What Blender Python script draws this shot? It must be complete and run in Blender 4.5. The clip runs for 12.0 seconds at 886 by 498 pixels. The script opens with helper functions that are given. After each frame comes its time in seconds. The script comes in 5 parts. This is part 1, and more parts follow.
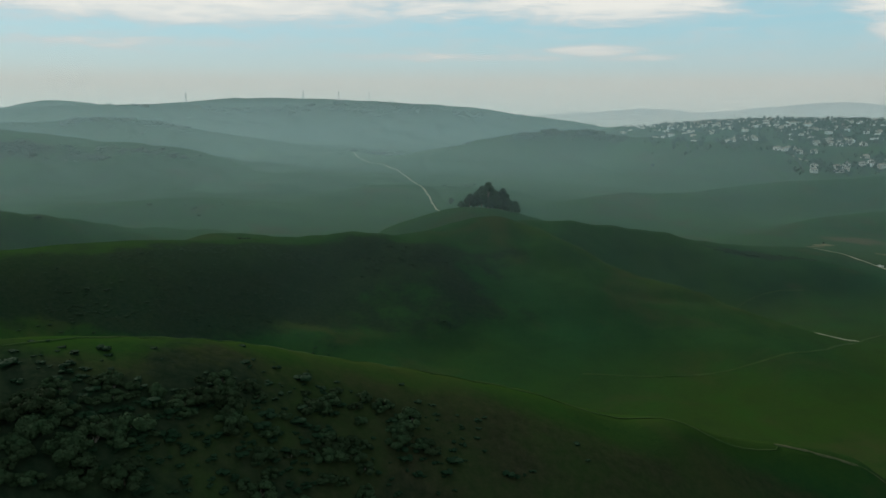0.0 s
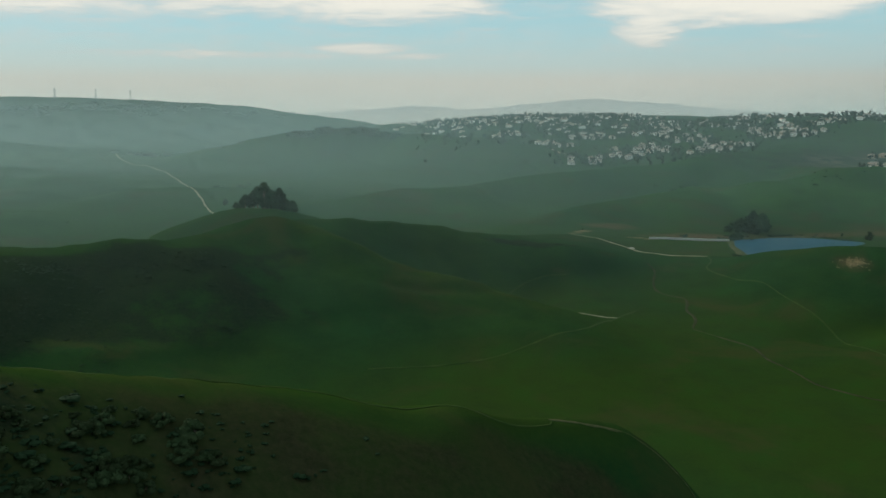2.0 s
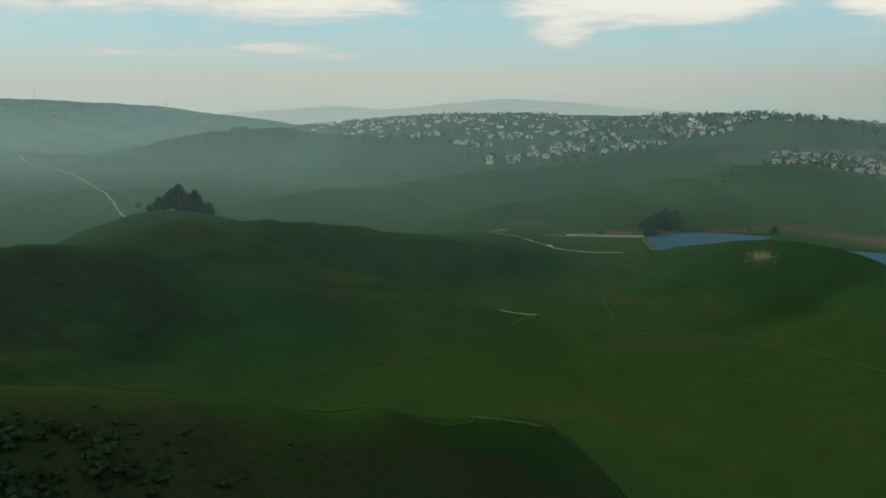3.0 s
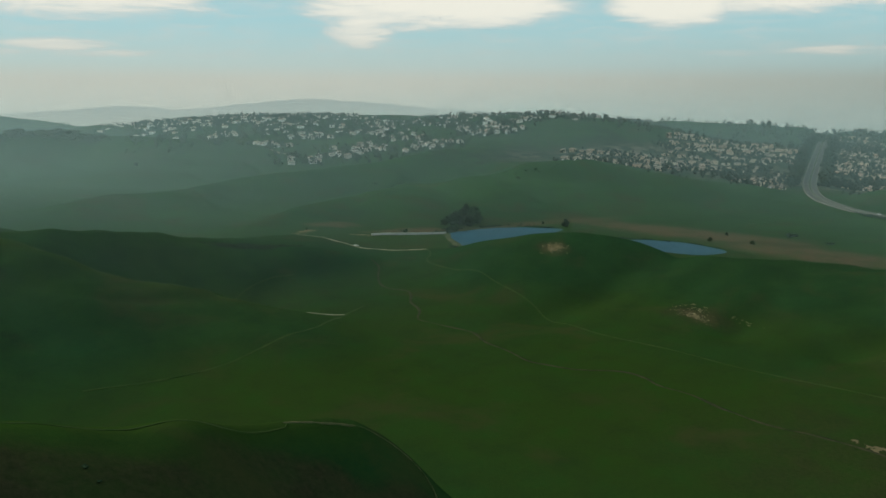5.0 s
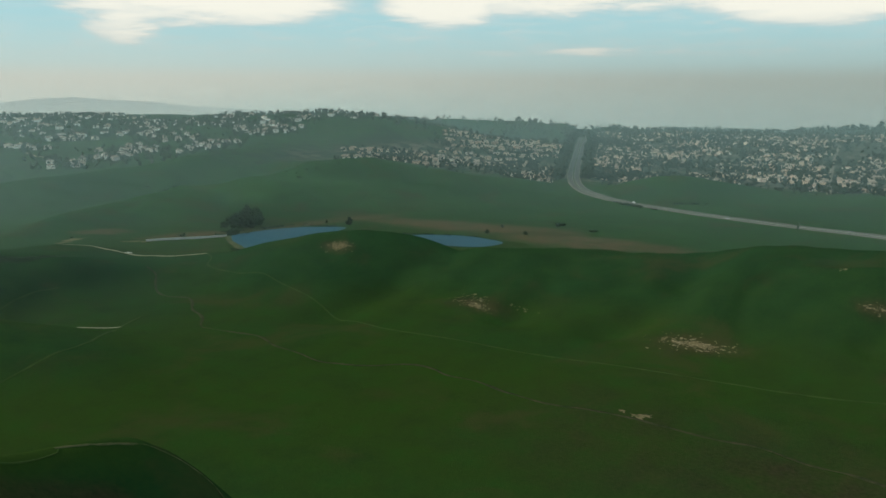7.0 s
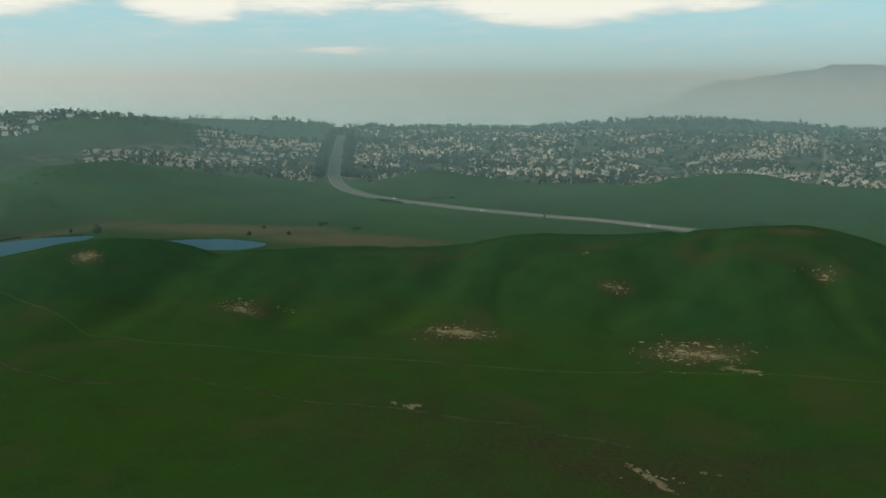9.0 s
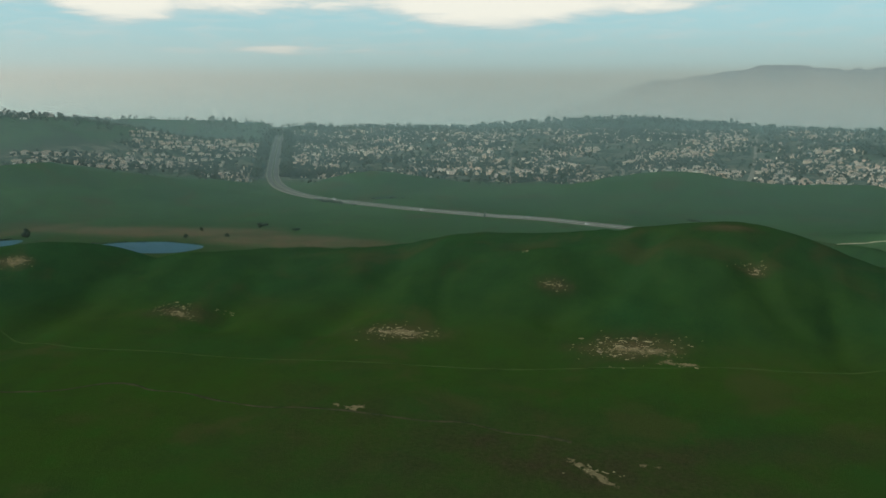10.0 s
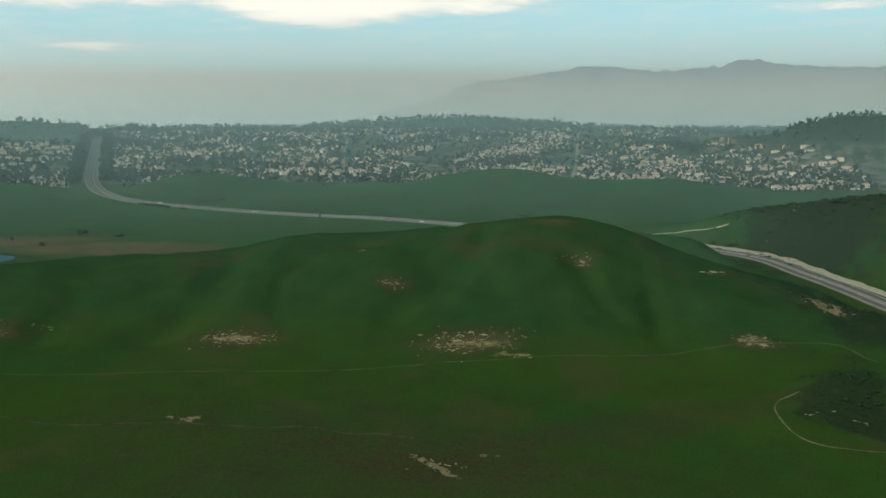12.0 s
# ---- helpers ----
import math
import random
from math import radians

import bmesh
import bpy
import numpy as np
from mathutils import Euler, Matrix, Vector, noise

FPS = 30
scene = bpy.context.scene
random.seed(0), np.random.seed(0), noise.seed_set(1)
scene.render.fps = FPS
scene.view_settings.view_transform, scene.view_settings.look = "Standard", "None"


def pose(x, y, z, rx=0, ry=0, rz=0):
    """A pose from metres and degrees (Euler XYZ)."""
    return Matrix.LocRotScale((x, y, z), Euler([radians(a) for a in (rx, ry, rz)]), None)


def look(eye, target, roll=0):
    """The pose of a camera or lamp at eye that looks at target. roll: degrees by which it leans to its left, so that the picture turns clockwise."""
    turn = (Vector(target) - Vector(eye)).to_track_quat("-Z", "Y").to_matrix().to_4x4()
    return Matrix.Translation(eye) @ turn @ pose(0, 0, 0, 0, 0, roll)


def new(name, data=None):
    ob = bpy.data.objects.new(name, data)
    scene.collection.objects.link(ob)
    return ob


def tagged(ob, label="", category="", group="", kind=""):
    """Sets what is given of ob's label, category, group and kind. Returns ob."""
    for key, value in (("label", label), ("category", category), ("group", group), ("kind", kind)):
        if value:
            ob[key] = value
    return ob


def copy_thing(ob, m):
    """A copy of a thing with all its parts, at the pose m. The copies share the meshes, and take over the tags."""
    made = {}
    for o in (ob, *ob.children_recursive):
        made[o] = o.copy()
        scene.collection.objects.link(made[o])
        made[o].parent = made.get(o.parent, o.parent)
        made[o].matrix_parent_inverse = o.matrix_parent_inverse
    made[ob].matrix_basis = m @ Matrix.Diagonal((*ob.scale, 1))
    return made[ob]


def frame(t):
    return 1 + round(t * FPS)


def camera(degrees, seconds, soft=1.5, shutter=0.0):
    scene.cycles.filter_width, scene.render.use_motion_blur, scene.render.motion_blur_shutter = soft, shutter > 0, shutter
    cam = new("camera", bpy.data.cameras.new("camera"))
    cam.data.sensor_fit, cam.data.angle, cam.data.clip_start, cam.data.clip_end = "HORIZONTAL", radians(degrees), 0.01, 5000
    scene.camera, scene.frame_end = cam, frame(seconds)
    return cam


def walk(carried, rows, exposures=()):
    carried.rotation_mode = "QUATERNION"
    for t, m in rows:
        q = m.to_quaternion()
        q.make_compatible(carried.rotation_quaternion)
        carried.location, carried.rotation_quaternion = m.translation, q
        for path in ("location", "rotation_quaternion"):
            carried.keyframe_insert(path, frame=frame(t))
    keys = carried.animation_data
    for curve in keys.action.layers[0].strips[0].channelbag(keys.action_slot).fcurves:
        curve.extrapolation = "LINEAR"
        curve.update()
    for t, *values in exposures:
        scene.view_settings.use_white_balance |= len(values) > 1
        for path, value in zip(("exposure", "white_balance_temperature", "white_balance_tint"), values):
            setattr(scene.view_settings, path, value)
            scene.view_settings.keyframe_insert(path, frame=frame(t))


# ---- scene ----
FOV = 55.05
cam = camera(FOV, 12.0, soft=1.5)
EYE_HEIGHT = 150.0
# seconds, heading to the right of north, pitch, roll: a drone that hovers and turns
TURN = [
    (0.0, 5.99, -9.95, -0.24),
    (0.5, 11.77, -9.98, -0.17),
    (1.0, 16.19, -10.02, -0.10),
    (1.5, 17.88, -10.05, -0.02),
    (2.0, 21.00, -10.05, -0.04),
    (2.5, 23.16, -10.06, -0.02),
    (2.7, 24.55, -10.06, -0.03),
    (4.3, 34.75, -10.04, -0.10),
    (4.5, 36.84, -10.04, -0.11),
    (5.0, 39.64, -10.04, -0.11),
    (5.5, 43.74, -10.04, -0.13),
    (6.0, 47.48, -10.07, -0.15),
    (6.5, 50.94, -10.09, -0.12),
    (6.7, 52.24, -10.10, -0.11),
    (8.3, 63.75, -10.17, 0.01),
    (8.5, 65.21, -10.18, 0.02),
    (9.0, 70.33, -10.21, 0.06),
    (9.5, 73.00, -10.22, 0.05),
    (10.0, 74.37, -10.23, 0.07),
    (10.5, 76.73, -10.26, 0.03),
    (11.0, 79.40, -10.26, 0.08),
    (11.5, 82.56, -10.27, 0.05),
    (12.0, 85.52, -10.27, -0.01),
]
walk(cam, [(t, pose(0, 0, EYE_HEIGHT, 90 + p, r, -h)) for t, h, p, r in TURN],
     exposures=[(0.0, -0.12, 6200, 10), (1.5, -0.08, 6400, 9), (3.0, -0.09, 6500, 8), (5.2, -0.09, 6500, 7), (6.3, 0.02, 6500, 7), (8.5, 0.04, 6500, 7),
                (9.6, -0.02, 6500, 7), (10.1, 0.0, 6500, 7), (10.7, 0.11, 6500, 7), (12.0, 0.16, 6500, 7)])

# ---------------------------------------------------------------- world, sun
SUN_AZ, SUN_EL = -32.0, 27.0      # degrees right of north, degrees up
# heading, height, half width, depth below, weight
CLOUDS = [(-16, 6.6, 31, 2.1, 1.5), (16, 6.4, 9, 1.9, 1.4), (5, 2.75, 8, 0.28, 0.55), (15.8, 3.25, 3.2, 0.42, 0.85), (-14, 3.4, 12, 0.35, 0.4),
          (39, 6.2, 9.5, 1.9, 2.1), (34.2, 4.2, 2.2, 1.1, 1.0), (54, 6.2, 4.2, 1.9, 2.2), (62, 6.6, 11, 1.5, 1.3), (78, 6.3, 9.5, 1.95, 2.3), (87, 6.6, 7, 1.5, 1.6),
          (66, 2.9, 7, 0.25, 0.35), (110, 5.3, 4, 0.3, 0.5), (22, 2.7, 5, 0.25, 0.45)]


def build_world():
    w = bpy.data.worlds.new("sky")
    scene.world = w
    w.use_nodes = True
    nt = w.node_tree
    nt.nodes.clear()
    N, L = nt.nodes.new, nt.links.new

    def math_node(op, a, b=None, clamp=False):
        n = N("ShaderNodeMath")
        n.operation, n.use_clamp = op, clamp
        for i, v in enumerate((a, b)):
            if v is None:
                continue
            if isinstance(v, (int, float)):
                n.inputs[i].default_value = v
            else:
                L(v, n.inputs[i])
        return n.outputs[0]

    def mix(f, a, b):
        n = N("ShaderNodeMix")
        n.data_type = "RGBA"
        for s, v in ((n.inputs[0], f), (n.inputs[6], a), (n.inputs[7], b)):
            if isinstance(v, tuple):
                s.default_value = (*v, 1)
            elif isinstance(v, (int, float)):
                s.default_value = v
            else:
                L(v, s)
        return n.outputs[2]

    def ramp(v, lo, hi, smooth=True):
        n = N("ShaderNodeMapRange")
        n.interpolation_type = "SMOOTHSTEP" if smooth else "LINEAR"
        n.inputs[1].default_value, n.inputs[2].default_value = lo, hi
        L(v, n.inputs[0])
        return n.outputs[0]

    sky = N("ShaderNodeTexSky")
    sky.sky_type = "NISHITA"
    sky.sun_disc = False
    sky.sun_elevation, sky.sun_rotation = radians(SUN_EL), radians(SUN_AZ)
    sky.air_density, sky.dust_density, sky.ozone_density = 1.0, 0.3, 3.0
    gen = N("ShaderNodeTexCoord").outputs["Generated"]
    sep = N("ShaderNodeSeparateXYZ")
    L(gen, sep.inputs[0])
    x, y, z = sep.outputs
    def noise_tex(scale, detail, rough, seed, stretch=(1, 1, 1), dist=0.0):
        m = N("ShaderNodeMapping")
        m.inputs["Scale"].default_value = stretch
        m.inputs["Location"].default_value = (seed, seed * 0.7, 0)
        L(com.outputs[0], m.inputs[0])
        n = N("ShaderNodeTexNoise")
        n.inputs["Scale"].default_value, n.inputs["Detail"].default_value = scale, detail
        n.inputs["Roughness"].default_value, n.inputs["Distortion"].default_value = rough, dist
        L(m.outputs[0], n.inputs["Vector"])
        return n.outputs["Fac"]

    az = math_node("MULTIPLY", math_node("ARCTAN2", x, y), 180 / math.pi)
    el = math_node("MULTIPLY", math_node("ARCSINE", z), 180 / math.pi)
    com = N("ShaderNodeCombineXYZ")
    L(az, com.inputs[0])
    L(el, com.inputs[1])
    big = noise_tex(1.0, 6, 0.6, 3.1, (0.11, 0.55, 1), 0.8)
    fine = noise_tex(1.0, 8, 0.66, 7.7, (0.30, 1.9, 1), 0.5)
    body = math_node("ADD", math_node("MULTIPLY", big, 0.6), math_node("MULTIPLY", fine, 0.4))
    # streaks to the left, flat-bottomed heaps to the right
    heaps = None
    for a0, e0, wa, we, g in CLOUDS:
        du = math_node("DIVIDE", math_node("SUBTRACT", az, a0), wa)
        off = math_node("SUBTRACT", el, e0)
        dv = math_node("DIVIDE", math_node("MAXIMUM", math_node("MULTIPLY", off, 0.4 if we > 0.9 else 1.0), math_node("MULTIPLY", off, -1.0)), we)
        r2 = math_node("ADD", math_node("MULTIPLY", du, du), math_node("MULTIPLY", dv, dv))
        h = math_node("MULTIPLY", math_node("SUBTRACT", 1.0, r2), g)
        heaps = h if heaps is None else math_node("MAXIMUM", heaps, h)
    heaps = math_node("MAXIMUM", heaps, -1.0)
    dense = math_node("ADD", heaps, math_node("MULTIPLY", math_node("SUBTRACT", body, 0.5), 5.0))
    cover = ramp(dense, -0.5, 0.9)
    high = math_node("MULTIPLY", ramp(body, 0.45, 0.62), ramp(z, 0.22, 0.4))
    thin = math_node("MULTIPLY", ramp(fine, 0.42, 0.75), math_node("MULTIPLY", ramp(z, 0.03, 0.06), 0.55))
    cover = math_node("MAXIMUM", math_node("MAXIMUM", cover, high), thin)
    bright = ramp(dense, 0.0, 1.6)
    cloud = mix(bright, (5.9, 6.5, 6.4), (8.7, 8.5, 7.6))
    blue = mix(0.85, sky.outputs[0], (3.9, 6.3, 6.7))
    col = mix(cover, blue, cloud)
    # the smog that lies along the horizon, thinning out upwards, browner away from the sun
    east = ramp(az, 28.0, 82.0)
    veil = math_node("SUBTRACT", 1.0, ramp(el, 0.6, 5.4))
    layer = math_node("SUBTRACT", 1.0, ramp(el, 1.0, 2.3))
    amount = math_node("ADD", math_node("MULTIPLY", veil, 0.62), math_node("MULTIPLY", layer, 0.30))
    col = mix(amount, col, mix(east, (5.75, 5.55, 4.85), (3.30, 3.48, 3.08)))
    bg = N("ShaderNodeBackground")
    bg.inputs["Strength"].default_value = 0.105
    L(col, bg.inputs["Color"])
    out = N("ShaderNodeOutputWorld")
    L(bg.outputs[0], out.inputs["Surface"])


build_world()
sun = new("sun", bpy.data.lights.new("sun", "SUN"))
sun.data.energy, sun.data.angle, sun.data.color = 3.2, radians(5), (1.0, 0.93, 0.82)
sx, sy = math.sin(radians(SUN_AZ)), math.cos(radians(SUN_AZ))
sun.matrix_world = look((sx * 600, sy * 600, 600 * math.tan(radians(SUN_EL))), (0, 0, 0))

# ---------------------------------------------------------------- materials


class Mat:
    """A node material under construction."""

    def __init__(self, name, rough=0.9, metal=0.0, spec=0.3):
        self.m = bpy.data.materials.new(name)
        self.m.use_nodes = True
        self.nt = self.m.node_tree
        self.bsdf = self.nt.nodes["Principled BSDF"]
        self.bsdf.inputs["Roughness"].default_value = rough
        self.bsdf.inputs["Metallic"].default_value = metal
        self.bsdf.inputs["Specular IOR Level"].default_value = spec
        self.pos = self.nt.nodes.new("ShaderNodeNewGeometry").outputs["Position"]

    def node(self, kind):
        return self.nt.nodes.new(kind)

    def link(self, a, b):
        self.nt.links.new(a, b)

    def put(self, socket, v):
        if isinstance(v, tuple):
            socket.default_value = (*v, 1) if len(v) == 3 and len(socket.default_value) == 4 else v
        elif isinstance(v, (int, float)):
            socket.default_value = v
        else:
            self.link(v, socket)

    def noise(self, size, detail=4, rough=0.55, lo=0.35, hi=0.65, local=False, dist=0.0, stretch=None):
        """A noise of that size in metres, spread to 0..1."""
        n = self.node("ShaderNodeTexNoise")
        vec = self.node("ShaderNodeTexCoord").outputs["Object"] if local else self.pos
        if stretch:
            m = self.node("ShaderNodeMapping")
            m.inputs["Scale"].default_value = stretch
            self.link(vec, m.inputs[0])
            vec = m.outputs[0]
        self.link(vec, n.inputs["Vector"])
        n.inputs["Scale"].default_value = 1.0 / size
        n.inputs["Detail"].default_value, n.inputs["Roughness"].default_value = detail, rough
        n.inputs["Distortion"].default_value = dist
        r = self.node("ShaderNodeMapRange")
        r.inputs[1].default_value, r.inputs[2].default_value = lo, hi
        self.link(n.outputs["Fac"], r.inputs[0])
        return r.outputs[0]

    def attr(self, name):
        a = self.node("ShaderNodeAttribute")
        a.attribute_name = name
        return a.outputs["Fac"]

    def rand(self):
        return self.node("ShaderNodeObjectInfo").outputs["Random"]

    def island(self):
        return self.node("ShaderNodeNewGeometry").outputs["Random Per Island"]

    def math(self, op, a, b=0.0, clamp=False):
        n = self.node("ShaderNodeMath")
        n.operation, n.use_clamp = op, clamp
        self.put(n.inputs[0], a)
        self.put(n.inputs[1], b)
        return n.outputs[0]

    def step(self, v, lo, hi):
        r = self.node("ShaderNodeMapRange")
        r.interpolation_type = "SMOOTHSTEP"
        r.inputs[1].default_value, r.inputs[2].default_value = lo, hi
        self.put(r.inputs[0], v)
        return r.outputs[0]

    def mix(self, f, a, b):
        n = self.node("ShaderNodeMix")
        n.data_type = "RGBA"
        self.put(n.inputs[0], f)
        self.put(n.inputs[6], a)
        self.put(n.inputs[7], b)
        return n.outputs[2]

    def ramp(self, f, colours):
        n = self.node("ShaderNodeValToRGB")
        e = n.color_ramp.elements
        while len(e) < len(colours):
            e.new(0.5)
        for i, c in enumerate(colours):
            e[i].position, e[i].color = i / (len(colours) - 1), (*c, 1)
        self.put(n.inputs[0], f)
        return n.outputs[0]

    def colour(self, v):
        self.put(self.bsdf.inputs["Base Color"], v)
        return self

    def bump(self, height, strength, metres):
        b = self.node("ShaderNodeBump")
        b.inputs["Strength"].default_value, b.inputs["Distance"].default_value = strength, metres
        self.put(b.inputs["Height"], height)
        self.link(b.outputs[0], self.bsdf.inputs["Normal"])
        return self


def make_grass():
    g = Mat("grass_ground", 1.0, spec=0.0)
    broad = g.noise(160, 4, 0.6, 0.36, 0.64)
    mid = g.noise(22, 5, 0.65, 0.32, 0.68)
    fine = g.noise(2.2, 4, 0.7, 0.3, 0.7)
    col = g.mix(broad, (0.0105, 0.041, 0.0140), (0.019, 0.044, 0.0105))
    # lit flats and crests: their brightness is mixed into the turf colour
    lit_turf = g.math("MULTIPLY", g.attr("lit_turf"), g.math("ADD", 0.6, g.math("MULTIPLY", broad, 0.5)), True)
    col = g.mix(lit_turf, col, g.mix(mid, (0.017, 0.044, 0.0075), (0.034, 0.051, 0.0075)))
    # young, even meadow grass, its colour made paler for the haze before it
    meadow = g.math("MULTIPLY", g.attr("meadow"), g.math("ADD", 0.65, g.math("MULTIPLY", broad, 0.4)), True)
    col = g.mix(meadow, col, g.mix(g.math("MULTIPLY", g.math("ADD", mid, broad), 0.5), (0.014, 0.052, 0.018), (0.036, 0.088, 0.026)))
    col = g.mix(g.math("MULTIPLY", mid, 0.6), col, (0.0065, 0.022, 0.0080))
    col = g.mix(g.math("MULTIPLY", fine, 0.26), col, (0.034, 0.052, 0.011))
    # last year's dry stems, scrub and bare soil where they grow
    dry = g.math("MULTIPLY", g.attr("dry"), g.math("ADD", 0.55, g.math("MULTIPLY", mid, 0.6)), True)
    # dry ground tone, dark enough to hold the near ridge's backlit shade too
    col = g.mix(g.math("MULTIPLY", dry, 0.85), col, g.mix(fine, (0.020, 0.019, 0.010), (0.042, 0.032, 0.018)))
    reeds = g.math("MULTIPLY", g.attr("reeds"), g.math("ADD", 0.5, g.math("MULTIPLY", mid, 0.7)), True)
    col = g.mix(g.math("MULTIPLY", reeds, 0.9), col, g.mix(fine, (0.055, 0.041, 0.020), (0.11, 0.074, 0.040)))
    # tired, yellowed turf in wide drifts
    tired = g.step(g.noise(70, 6, 0.6, 0.3, 0.7, dist=0.6), 0.55, 0.95)
    col = g.mix(g.math("MULTIPLY", tired, 0.55), col, (0.038, 0.038, 0.014))
    scrub = g.step(g.math("ADD", g.attr("scrub"), g.math("MULTIPLY", g.math("SUBTRACT", mid, 0.5), 0.7)), 0.3, 0.75)
    col = g.mix(g.math("MULTIPLY", scrub, 0.82), col, g.mix(fine, (0.007, 0.016, 0.008), (0.021, 0.028, 0.015)))
    crumbs = g.math("SUBTRACT", g.noise(5.5, 6, 0.75, 0.34, 0.66, dist=0.5), 0.5)
    bare = g.step(g.math("ADD", g.attr("bare"), g.math("ADD", g.math("MULTIPLY", g.math("SUBTRACT", fine, 0.5), 0.7), g.math("MULTIPLY", crumbs, 1.1))), 0.52, 0.86)
    bare = g.math("MULTIPLY", bare, g.step(g.attr("bare"), 0.04, 0.3))
    col = g.mix(g.math("MULTIPLY", bare, 0.9), col, g.mix(mid, (0.085, 0.068, 0.034), (0.19, 0.145, 0.080)))
    yards = g.math("MULTIPLY", g.attr("paved"), g.step(g.noise(26, 5, 0.7, 0.3, 0.7), 0.35, 0.65))
    col = g.mix(g.math("MULTIPLY", yards, 0.9), col, g.mix(mid, (0.11, 0.095, 0.07), (0.20, 0.175, 0.135)))
    g.colour(col)
    h = g.math("ADD", g.math("MULTIPLY", g.noise(0.9, 4, 0.7), 0.4), g.math("MULTIPLY", mid, 0.9))
    g.bump(h, 0.35, 0.8)
    return g.m


GRASS = make_grass()

# ---------------------------------------------------------------- the land


def smooth(v, lo, hi):
    u = np.clip((v - lo) / (hi - lo), 0, 1)
    return u * u * (3 - 2 * u)


def value_noise(x, y, size, seed):
    """Smooth lattice noise, -1..1, for arrays of places."""
    u, v = x / size + seed * 17.3, y / size - seed * 9.1
    i, j = np.floor(u).astype(np.int64), np.floor(v).astype(np.int64)
    fu, fv = u - i, v - j
    fu, fv = fu * fu * (3 - 2 * fu), fv * fv * (3 - 2 * fv)

    def lattice(a, b):
        k = (a * 374761393 + b * 668265263 + seed * 974711) & 0x7FFFFFFF
        k = ((k ^ (k >> 13)) * 1274126177) & 0x7FFFFFFF
        return ((k ^ (k >> 16)) & 0xFFFF) / 32767.5 - 1

    a, b = lattice(i, j), lattice(i + 1, j)
    c, d = lattice(i, j + 1), lattice(i + 1, j + 1)
    return (a + (b - a) * fu) * (1 - fv) + (c + (d - c) * fu) * fv


def spline(pts, steps=6):
    """A Catmull-Rom curve through points of any dimension."""
    p = np.array(pts, float)
    p = np.vstack([2 * p[0] - p[1], p, 2 * p[-1] - p[-2]])
    t = np.linspace(0, 1, steps, endpoint=False)[:, None]
    out = []
    for k in range(1, len(p) - 2):
        a, b, c, d = p[k - 1], p[k], p[k + 1], p[k + 2]
        out.append(0.5 * (2 * b + (c - a) * t + (2 * a - 5 * b + 4 * c - d) * t ** 2 + (3 * b - a - 3 * c + d) * t ** 3))
    return np.vstack(out + [p[-2:-1]])


